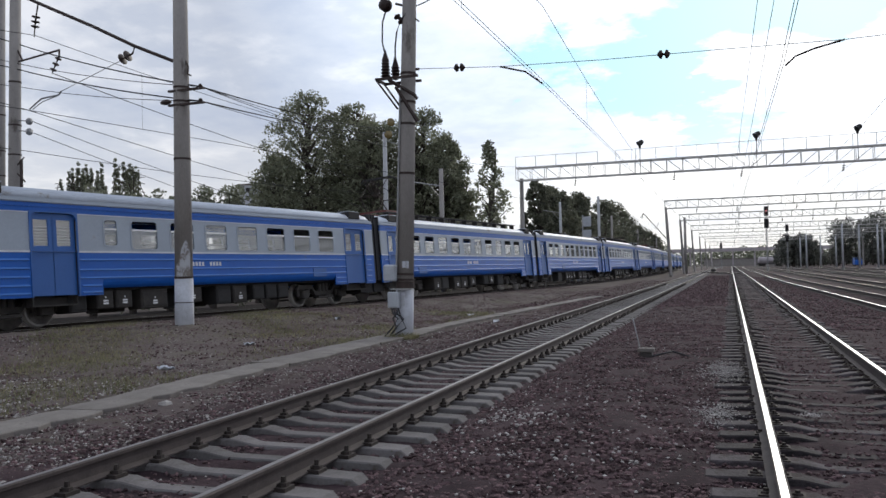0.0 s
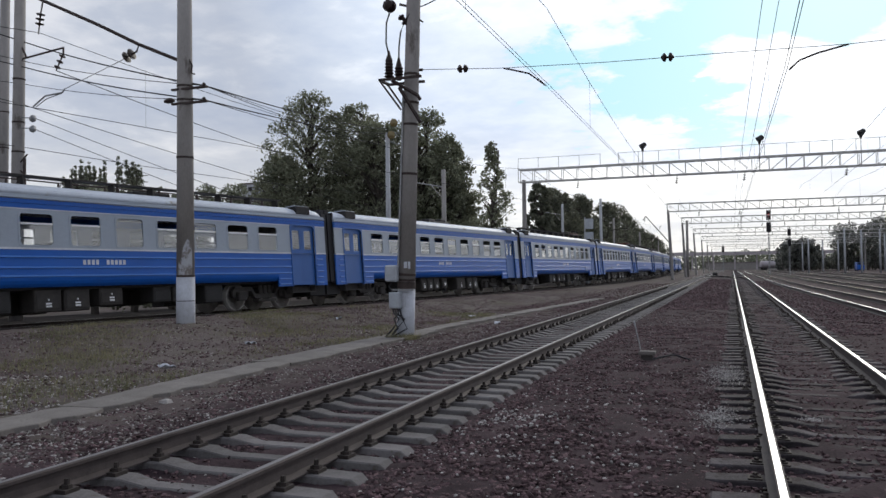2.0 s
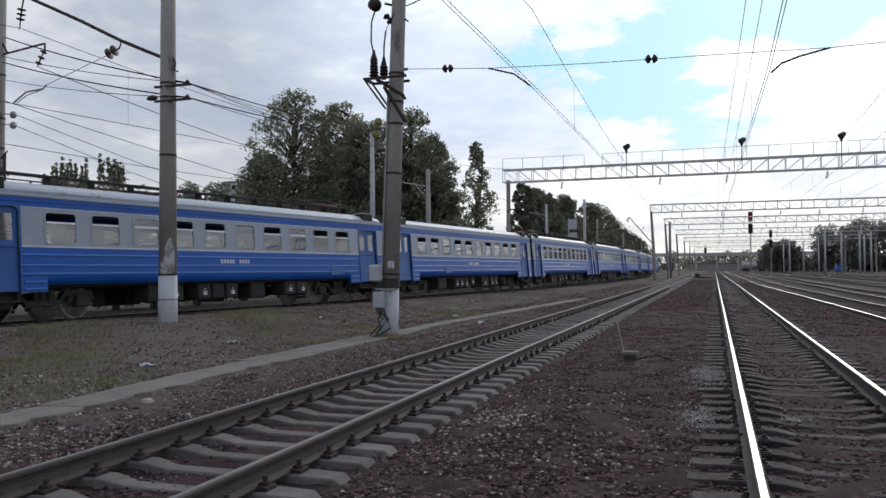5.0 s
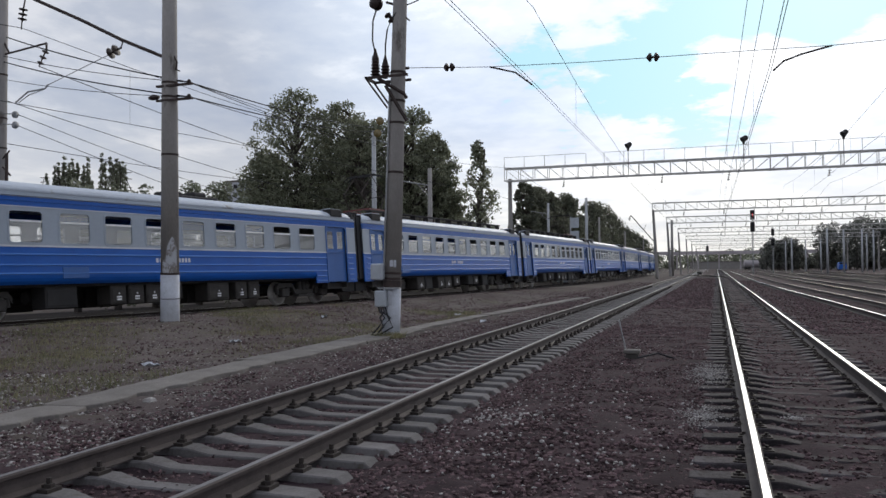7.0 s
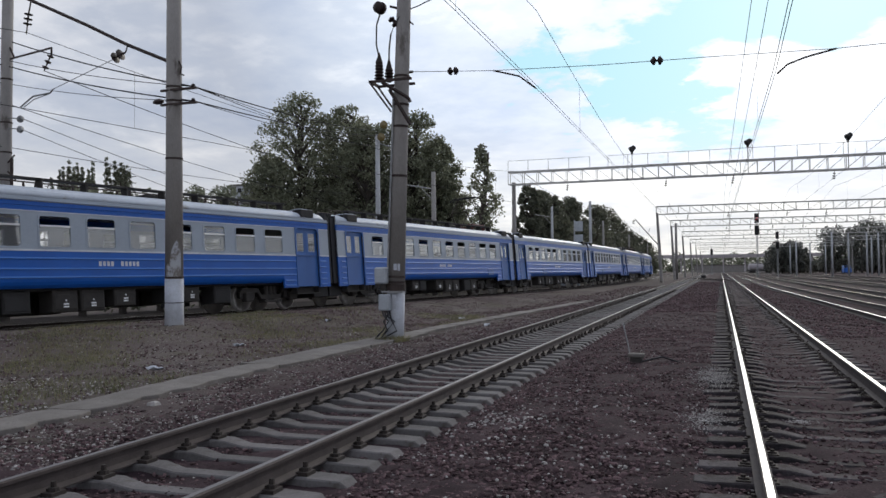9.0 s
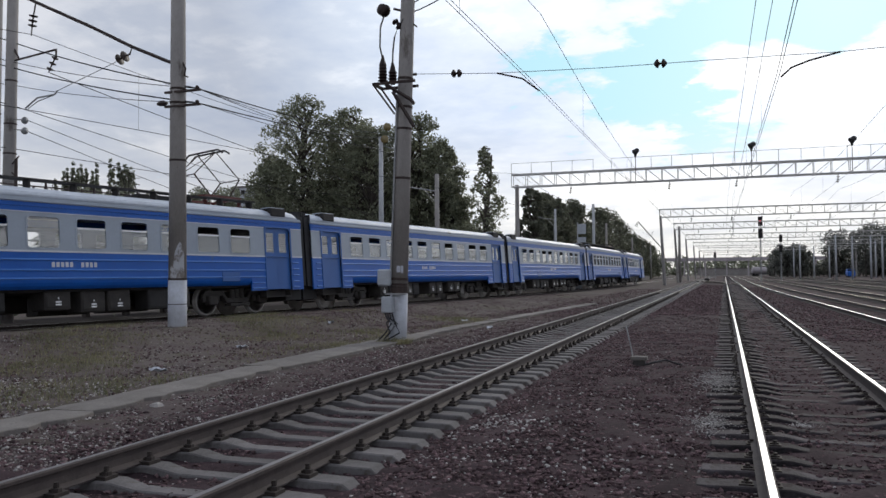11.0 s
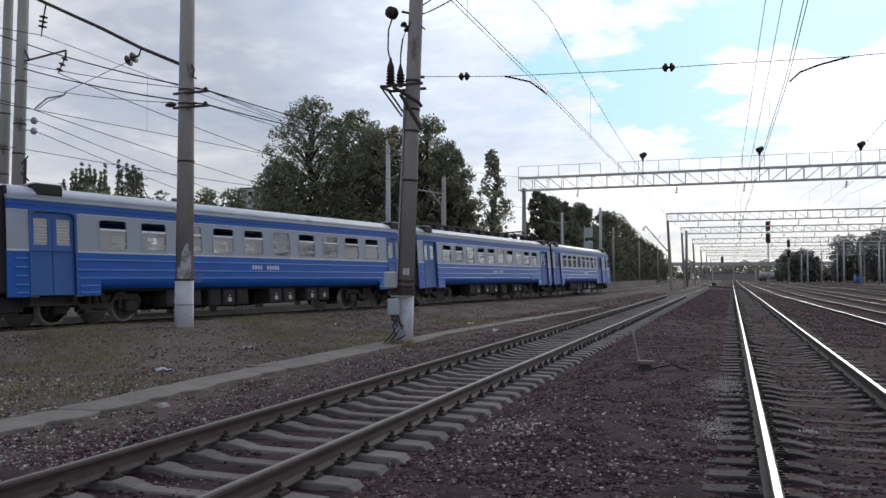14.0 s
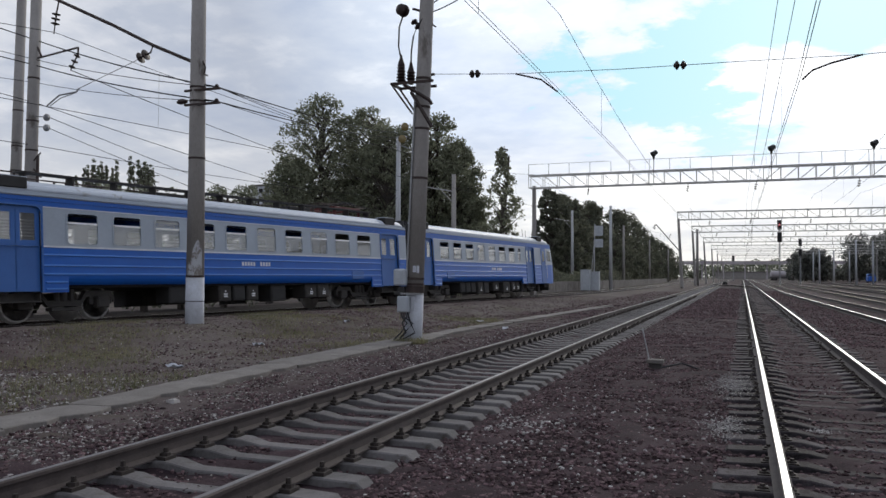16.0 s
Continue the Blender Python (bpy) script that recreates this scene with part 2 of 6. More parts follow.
RED_LIGHT = material("lit_red_lens", (0.5, 0.02, 0.02), 0.3)
RED_LIGHT.node_tree.nodes["Principled BSDF"].inputs["Emission Color"].default_value = (1.0, 0.03, 0.05, 1)
RED_LIGHT.node_tree.nodes["Principled BSDF"].inputs["Emission Strength"].default_value = 1.0


def earth_the_verge():
    """Beyond the slab path the ground is trodden earth with thin grass, not ballast."""
    nt = BALLAST.node_tree
    shader = nt.nodes["Principled BSDF"]
    stony = shader.inputs["Base Color"].links[0].from_socket
    place = nt.nodes.new("ShaderNodeTexCoord").outputs["Object"]
    xyz = nt.nodes.new("ShaderNodeSeparateXYZ")
    link(nt, place, xyz.inputs[0])
    broad = node(nt, "ShaderNodeTexNoise", Scale=0.35, Detail=8.0, Roughness=0.65)
    mid = node(nt, "ShaderNodeTexNoise", Scale=3.0, Detail=8.0, Roughness=0.7)
    small = node(nt, "ShaderNodeTexNoise", Scale=45.0, Detail=5.0, Roughness=0.75)
    for n in (broad, mid, small):
        link(nt, place, n.inputs["Vector"])
    soil = blend(nt, "MIX", ramp(nt, small.outputs[0], [(0.35, (0, 0, 0)), (0.68, (1, 1, 1))]), (0.070, 0.058, 0.055), (0.180, 0.152, 0.142))
    both = calc(nt, "ADD", calc(nt, "MULTIPLY", broad.outputs[0], 0.5), calc(nt, "MULTIPLY", mid.outputs[0], 0.5))
    soil = blend(nt, "MIX", ramp(nt, both, [(0.49, (0, 0, 0)), (0.60, (0.8, 0.8, 0.8))]), soil, (0.080, 0.078, 0.048))
    stained = node(nt, "ShaderNodeTexNoise", Scale=0.16, Detail=9.0, Roughness=0.72)
    link(nt, place, stained.inputs["Vector"])
    soil = blend(nt, "MIX", ramp(nt, stained.outputs[0], [(0.44, (0, 0, 0)), (0.58, (0.8, 0.8, 0.8))]), soil, (0.068, 0.051, 0.050))
    edge = calc(nt, "ADD", xyz.outputs[0], calc(nt, "MULTIPLY", mid.outputs[0], 1.2))
    side = ramp(nt, calc(nt, "MULTIPLY_ADD", edge, 0.1), [(0.12, (1, 1, 1)), (0.2, (0.72, 0.72, 0.72)), (0.35, (0.62, 0.62, 0.62)), (0.42, (0, 0, 0))])
    for n in nt.nodes:
        if n.type == "MATH" and n.operation == "MULTIPLY_ADD" and abs(n.inputs[1].default_value - 0.1) < 1e-6:
            n.inputs[2].default_value = 0.95
    mixed = blend(nt, "MIX", side, stony, soil)
    link(nt, mixed, shader.inputs["Base Color"])


earth_the_verge()


# ---------------------------------------------------------------- mesh helpers
class Shape:
    """Collects vertices and faces of one part."""

    def __init__(self):
        self.v, self.f = [], []

    def add(self, verts, faces):
        n = len(self.v)
        self.v += [tuple(p) for p in verts]
        self.f += [tuple(i + n for i in q) for q in faces]
        return self

    def box(self, x0, y0, z0, x1, y1, z1, bev=0.0):
        if bev <= 0:
            v = [(x, y, z) for z in (z0, z1) for x, y in ((x0, y0), (x1, y0), (x1, y1), (x0, y1))]
            return self.add(v, [(3, 2, 1, 0), (4, 5, 6, 7), (0, 1, 5, 4), (1, 2, 6, 5), (2, 3, 7, 6), (3, 0, 4, 7)])
        ring = lambda a: [(x0 + a, y0 + a), (x1 - a, y0 + a), (x1 - a, y1 - a), (x0 + a, y1 - a)]
        oct_ = [(x0 + bev, y0), (x1 - bev, y0), (x1, y0 + bev), (x1, y1 - bev), (x1 - bev, y1), (x0 + bev, y1), (x0, y1 - bev), (x0, y0 + bev)]
        ins = [(x0 + bev, y0 + bev), (x1 - bev, y0 + bev), (x1 - bev, y0 + bev), (x1 - bev, y1 - bev), (x1 - bev, y1 - bev), (x0 + bev, y1 - bev), (x0 + bev, y1 - bev), (x0 + bev, y0 + bev)]
        v = [(*p, z0) for p in ring(bev)] + [(*p, z0 + bev) for p in oct_] + [(*p, z1 - bev) for p in oct_] + [(*p, z1) for p in ring(bev)]
        f = [(3, 2, 1, 0), (20, 21, 22, 23)]
        f += [(4 + i, 4 + (i + 1) % 8, 12 + (i + 1) % 8, 12 + i) for i in range(8)]
        q = [0, 1, 1, 2, 2, 3, 3, 0]
        for i in range(8):
            a, b = q[i], q[(i + 1) % 8]
            f.append((a, b, 4 + (i + 1) % 8, 4 + i) if a != b else (a, 4 + (i + 1) % 8, 4 + i))
            f.append((20 + b, 20 + a, 12 + i, 12 + (i + 1) % 8) if a != b else (20 + a, 12 + i, 12 + (i + 1) % 8))
        return self.add(v, f)

    def loft(self, rings, caps=True, closed=True):
        n, k = len(rings[0]), len(rings)
        v = [p for r in rings for p in r]
        f = []
        for j in range(k - 1):
            for i in range(n if closed else n - 1):
                a, b = j * n + i, j * n + (i + 1) % n
                f.append((a, b, b + n, a + n))
        if caps:
            f += [tuple(range(n - 1, -1, -1)), tuple(range((k - 1) * n, k * n))]
        return self.add(v, f)

    def tube(self, pts, r, sides=6, caps=True):
        pts = [Vector(p) for p in pts]
        rs = r if isinstance(r, (list, tuple)) else [r] * len(pts)
        rings = []
        for i, p in enumerate(pts):
            d = (pts[min(i + 1, len(pts) - 1)] - pts[max(i - 1, 0)]).normalized()
            ref = Vector((0, 0, 1)) if abs(d.z) < 0.9 else Vector((1, 0, 0))
            a = d.cross(ref).normalized()
            b = a.cross(d)
            rings.append([p + (a * math.cos(u) + b * math.sin(u)) * rs[i] for u in (2 * math.pi * j / sides for j in range(sides))])
        return self.loft(rings, caps)

    def lathe(self, base, axis, prof, sides=12, caps=True):
        """prof: (distance along the axis, radius)."""
        base, axis = Vector(base), Vector(axis).normalized()
        return self.tube([base + axis * d for d, _ in prof], [max(r, 0.001) for _, r in prof], sides, caps)


def part(name, g, mat, parent=None, label="", smooth=False):
    me = bpy.data.meshes.new(name)
    me.from_pydata(g.v, [], g.f)
    me.materials.append(mat)
    if smooth:
        me.polygons.foreach_set("use_smooth", [True] * len(me.polygons))
    me.update()
    ob = new(name, me)
    ob.parent = parent
    if label:
        tagged(ob, label)
    return ob


def share(ob, m, parent=None):
    """Another piece on the same mesh."""
    o = new(ob.name.split(".")[0], ob.data)
    o.parent = parent or ob.parent
    o.matrix_basis = m
    return o


def thing(name, m, label, category, group="", kind=""):
    e = new(name)
    e.matrix_basis = m
    return tagged(e, label, category, group, kind)


def wire_points(a, b, sag=0.0, n=8):
    a, b = Vector(a), Vector(b)
    return [a.lerp(b, i / n) - Vector((0, 0, 4 * sag * (i / n) * (1 - i / n))) for i in range(n + 1)]


# ---------------------------------------------------------------- the curved track of the train
CANT, RAIL_Z = 0.0717, -0.013
X0, Y0, HEAD, K1, K2 = -20.918, 16.019, 0.2063, -0.003099, 2.0857e-05


def build_curve():
    rows, step = {}, 0.5
    bend = lambda s: K1 + K2 * min(max(s, -35.0), 148.0) if s < 148 else 0.0
    for sign in (1, -1):
        x, y, a, s = X0, Y0, HEAD, 0.0
        rows[0] = (x, y, a)
        for i in range(1, 1200):
            a += sign * step * bend(s + sign * step / 2)
            x += sign * step * math.sin(a)
            y += sign * step * math.cos(a)
            s += sign * step
            rows[sign * i] = (x, y, a)
    return rows


CURVE = build_curve()


def on_curve(s, off=0.0, z=0.0):
    """Place s metres along the train's track, off metres to its right, z over its rails, without cant; and the heading."""
    i = math.floor(s / 0.5)
    f = s / 0.5 - i
    (xa, ya, aa), (xb, yb, ab) = CURVE[i], CURVE[i + 1]
    x, y, a = xa + (xb - xa) * f, ya + (yb - ya) * f, aa + (ab - aa) * f
    return Vector((x + math.cos(a) * off, y - math.sin(a) * off, RAIL_Z + z)), a


NEAR_CURVE = np.array([(i * 0.5, *CURVE[i]) for i in range(-380, 1100)])


def curve_offset(x, y):
    """Signed distance of a place to the right of the train's track (array)."""
    y = np.clip(y, -60, 500)
    order = NEAR_CURVE[NEAR_CURVE[:, 2] > -70]
    cx = np.interp(y, order[:, 2], order[:, 1])
    ca = np.interp(y, order[:, 2], order[:, 3])
    return (x - cx) * np.cos(ca)


def ground_height(x, y):
    x, y = np.asarray(x, float), np.asarray(y, float)
    off = curve_offset(x, y)
    flat = -0.20 + 0 * x
    # low grassy bank between the slab path and the train
    rise = np.clip((-8.6 - x) / 4.5, 0, 1) * np.clip(1 - np.abs(off - 4.3) / 3.6, 0, 1) ** 0.7
    bank = np.where(off > 0, 0.27 * np.clip(rise * 1.4, 0, 1), 0)
    # the ballast lies lower between the sleepers
    xl = -4.188 - 0.0042 * y
    flat = flat - 0.06 * np.clip((1.75 - np.abs(x - xl)) / 0.45, 0, 1) - 0.035 * np.clip((1.45 - np.abs(x - 1.08)) / 0.35, 0, 1)
    return flat + bank


# ---------------------------------------------------------------- ground
def build_ground():
    xs = np.concatenate([np.linspace(-900, -70, 14)[:-1], np.linspace(-70, -26, 30)[:-1], np.arange(-26, 9, 0.14), np.linspace(9, 60, 50), np.linspace(80, 900, 14)])
    ys = np.concatenate([np.linspace(-600, -12, 14)[:-1], np.arange(-12, 3, 0.5), np.arange(3, 30, 0.14), np.arange(30, 60, 0.5), np.linspace(60, 200, 60), np.linspace(230, 2500, 20)])
    gx, gy = np.meshgrid(xs, ys)
    gz = ground_height(gx, gy)
    rough = np.random.default_rng(3).normal(0, 1, gx.shape)
    smooth = (rough + np.roll(rough, 1, 0) + np.roll(rough, 1, 1) + np.roll(rough, -1, 0) + np.roll(rough, -1, 1)) / 5
    close = np.clip(1 - (np.hypot(gx, gy - 10) - 20) / 30, 0, 1)
    gz = gz + smooth * 0.028 * close
    n, m = gx.shape
    idx = np.arange(n * m).reshape(n, m)
    faces = np.stack([idx[:-1, :-1], idx[:-1, 1:], idx[1:, 1:], idx[1:, :-1]], -1).reshape(-1, 4)
    me = bpy.data.meshes.new("ground")
    me.from_pydata(np.stack([gx, gy, gz], -1).reshape(-1, 3), [], faces.tolist())
    me.materials.append(BALLAST)
    me.polygons.foreach_set("use_smooth", [True] * len(me.polygons))
    return tagged(new("ground", me), "dark reddish-brown stony ballast ground with dry grass patches", "ground", kind="structure")


ground = build_ground()

# ---------------------------------------------------------------- tracks
RAIL_PROFILE = [(-0.075, -0.18), (0.075, -0.18), (0.075, -0.168), (0.016, -0.146), (0.009, -0.09), (0.012, -0.05), (0.036, -0.038), (0.037, -0.012), (0.028, -0.003),
                (-0.028, -0.003), (-0.037, -0.012), (-0.036, -0.038), (-0.012, -0.05), (-0.009, -0.09), (-0.016, -0.146), (-0.075, -0.168)]


def rail_part(line, parent, head):
    """line: places with headings along one rail's top."""
    body, top = Shape(), Shape()
    sec = lambda prof: [[Vector((p.x + math.cos(a) * u, p.y - math.sin(a) * u, p.z + w)) for u, w in prof] for p, a in line]
    body.loft(sec(RAIL_PROFILE))
    top.loft(sec([(-0.024, -0.004), (0.024, -0.004), (0.024, 0.0), (-0.024, 0.0)]))
    r = part("rail", body, RAIL, parent)
    part("running_surface", top, head, r, "polished steel rail head")
    return r


def sleeper_shape(rise=0.0):
    """A prestressed concrete sleeper across x, its seats higher than its middle; top of the seats at z 0."""
    prof = [(-1.35, -0.075, 0.125), (-1.27, -0.008, 0.145), (-0.98, 0.0, 0.15), (-0.56, 0.0, 0.14), (-0.34, -0.045, 0.115), (0.34, -0.045, 0.115), (0.56, 0.0, 0.14), (0.98, 0.0, 0.15), (1.27, -0.008, 0.145), (1.35, -0.075, 0.125)]
    rings = [[(x, -w - 0.012, -0.19), (x, -w + 0.022, z - 0.012), (x, -w + 0.034, z), (x, w - 0.034, z), (x, w - 0.022, z - 0.012), (x, w + 0.012, -0.19)] for x, z, w in prof]
    return Shape().loft(rings)


def clip_shape(k=1.0):
    """A bolted rail fastener; k squats it where ballast dirt fills round it."""
    g = Shape().box(-0.055, -0.075, 0.0, 0.055, 0.075, 0.03)
    g.lathe((0, 0, 0.02), (0, 0, 1), [(0, 0.045), (0.04, 0.04), (0.041, 0.022), (0.085, 0.02)], 6)
    g.box(-0.045, -0.03, 0.03, 0.02, 0.03, 0.052)
    g.v = [(a, b, c * k) for a, b, c in g.v]
    return g


def build_track(name, place, s0, s1, step, mat, head, label, sink=0.0, singles=(0, 0), clips=True, rail_step=4.0, loose=0.006):
    """place(s) gives the centre's point at rail-top height and the heading."""
    track = thing(name, Matrix.Identity(4), label, "railway track", kind="structure")
    n = max(2, int((s1 - s0) / rail_step))
    for side in (-0.795, 0.795):
        line = []
        for i in range(n + 1):
            p, a = place(s0 + (s1 - s0) * i / n)
            line.append((Vector((p.x + math.cos(a) * side, p.y - math.sin(a) * side, p.z)), a))
        rail_part(line, track, head[side > 0] if isinstance(head, tuple) else head)
    first = None
    cl = None
    rest, rest_clips = Shape(), Shape()
    base = sleeper_shape()
    cbase = clip_shape(0.45 if mat is DIRTY_CONCRETE else 1.0)
    rng = random.Random(name)
    k = 0
    while s0 + k * step < s1:
        p, a = place(s0 + k * step)
        s = s0 + k * step
        m = Matrix.Translation((p.x + rng.uniform(-4, 4) * loose, p.y + rng.uniform(-0.012, 0.012), p.z - 0.187 - sink + rng.uniform(-1, 0.6) * loose)) @ Matrix.Rotation(-a + rng.uniform(-0.008, 0.008), 4, "Z")
        single = singles[0] <= s < singles[1]
        if single:
            if first is None:
                first = part("sleeper", base, mat, track)
                first.matrix_basis = m
            else:
                share(first, m, track)
        else:
            rest.add([m @ Vector(v) for v in base.v], base.f)
        if clips and s < 70:
            for x in (-0.795 - 0.105, -0.795 + 0.105, 0.795 - 0.105, 0.795 + 0.105):
                mm = m @ Matrix.Translation((x, 0, sink)) @ Matrix.Rotation(0 if x - math.copysign(0.795, x) > 0 else math.pi, 4, "Z")
                if single and s < singles[0] + 32:
                    if cl is None:
                        cl = part("rail_fastener", cbase, CLIP, track)
                        cl.matrix_basis = mm
                    else:
                        share(cl, mm, track)
                else:
                    rest_clips.add([mm @ Vector(v) for v in cbase.v], cbase.f)
        k += 1
    if rest.v:
        tagged(part("sleeper_row", rest, mat, track), kind="stuff")
    if rest_clips.v:
        tagged(part("fastener_row", rest_clips, CLIP, track), kind="stuff")
    return track


def straight(x, turn=0.0, z=0.0):
    return lambda s: (Vector((x + math.sin(turn) * s, math.cos(turn) * s, z)), turn)


def swing(x_near, x_far, y_near, y_far):
    """A track that shifts sideways smoothly between two distances."""
    def place(s):
        u = min(max((s - y_near) / (y_far - y_near), 0), 1)
        x = x_near + (x_far - x_near) * u * u * (3 - 2 * u)
        a = math.atan((x_far - x_near) * 6 * u * (1 - u) / (y_far - y_near))
        return Vector((x, s, 0)), a
    return place


build_track("track_straight", straight(1.08), -8.0 + 0.165, 620, 0.5444, DIRTY_CONCRETE, SHINE, "straight railway track with bright polished rails on oily concrete sleepers", sink=-0.004, singles=(1, 60), rail_step=8, loose=0.014)
build_track("track_beside", straight(-4.188, -0.0042), -14.0 - 0.11, 560, 0.5444, CONCRETE, WORN_SHINE, "railway track on pale concrete sleepers with rusty bolted fasteners", singles=(1, 60), rail_step=8)
build_track("track_of_train", lambda s: on_curve(s), -150, 420, 0.5444, DIRTY_CONCRETE, DULL_SHINE, "curved railway track that carries the train", sink=0.03, clips=False, rail_step=3)


def build_trackbed():
    """Ballast shoulder under the train's track, a dark strip with the train's shade painted in."""
    g = Shape()
    rows = []
    rng = random.Random(31)
    for i in range(120):
        s = -90 + i * 4.0
        row = []
        for off, z in ((-7.5, -0.17), (-4.5, -0.165), (-1.75, -0.225), (0, -0.215), (1.75, -0.225), (2.5, -0.32)):
            p, _ = on_curve(s, off + rng.uniform(-0.08, 0.08), z)
            row.append(p)
        rows.append(row)
    g.loft(rows, False, False)
    return tagged(part("trackbed", g, SHADED_BED), "ballast bed under the train's track with shade put into its colour", "ballast", kind="structure")


build_trackbed()
build_track("track_yard", swing(5.5, 4.55, 15, 85), 4, 420, 0.5444, DIRTY_CONCRETE, (SHINE, YARD_RAIL), "yard track curving towards the straight track", sink=0.02, clips=False)
for x in (8.6, 13.4, 18.6, 24.0):
    build_track("track_yard", straight(x), 4, 420, 0.5444, DIRTY_CONCRETE, YARD_RAIL, "dark yard track with worn rails", sink=0.03, clips=False, rail_step=20)


# ---------------------------------------------------------------- the train
BODY_L, PITCH, HALF_W = 21.5, 22.1, 1.74
SILL, END_SILL, WAIST, BELT, STRIPE, GUTTER = 1.06, 0.83, 2.164, 3.333, 3.60, 3.74
WIN = [7.22 - 1.605 * i for i in range(10)]
WIN_W, WIN_Z0, WIN_Z1 = 1.06, 2.25, 3.20
DOOR_FAR, DOOR_NEAR = (8.58, 10.03), (-10.03, -8.58)


def wall_panel(g, y, x0, x1, z0, z1, holes, t=0.06):
    """A wall of thickness t at |y|, with rectangular holes (x0, x1, z0, z1) through it."""
    s = math.copysign(1, y)
    holes = [(max(a, x0), min(b, x1), max(c, z0), min(d, z1)) for a, b, c, d in holes if a < x1 and b > x0]
    xs = sorted({x0, x1, *[h[0] for h in holes], *[h[1] for h in holes]})
    zs = sorted({z0, z1, *[h[2] for h in holes], *[h[3] for h in holes]})
    inside = lambda x, z: any(h[0] < x < h[1] and h[2] < z < h[3] for h in holes)
    for xa, xb in zip(xs, xs[1:]):
        for za, zb in zip(zs, zs[1:]):
            if not inside((xa + xb) / 2, (za + zb) / 2):
                q = [(xa, y, za), (xb, y, za), (xb, y, zb), (xa, y, zb)]
                b = [(x, y - s * t, z) for x, _, z in q]
                o = (0, 1, 2, 3) if s < 0 else (3, 2, 1, 0)
                g.add(q, [o])
                g.add(b, [o[::-1]])
    for h in holes:
        a = [(h[0], y, h[2]), (h[1], y, h[2]), (h[1], y, h[3]), (h[0], y, h[3])]
        b = [(x, y - s * t, z) for x, _, z in a]
        g.add(a + b, [(i, (i + 1) % 4, 4 + (i + 1) % 4, 4 + i) for i in range(4)])


def rounded(x0, x1, z0, z1, r):
    pts = []
    for cx, cz, a0 in ((x1 - r, z1 - r, 0), (x0 + r, z1 - r, 90), (x0 + r, z0 + r, 180), (x1 - r, z0 + r, 270)):
        pts += [(cx + r * math.cos(radians(a0 + k * 22.5)), cz + r * math.sin(radians(a0 + k * 22.5))) for k in range(5)]
    return pts


def window_ring(x0, x1, z0, z1, y, side):
    """A frame with rounded corners, slightly proud of the wall."""
    o, i = rounded(x0 - 0.035, x1 + 0.035, z0 - 0.035, z1 + 0.035, 0.14), rounded(x0 + 0.02, x1 - 0.02, z0 + 0.02, z1 - 0.02, 0.10)
    ya, yb = y + side * 0.014, y - side * 0.03
    rings = [[(a, y, b) for a, b in o], [(a, ya, b) for a, b in o], [(a, ya, b) for a, b in i], [(a, yb, b) for a, b in i]]
    return Shape().loft(rings, False)


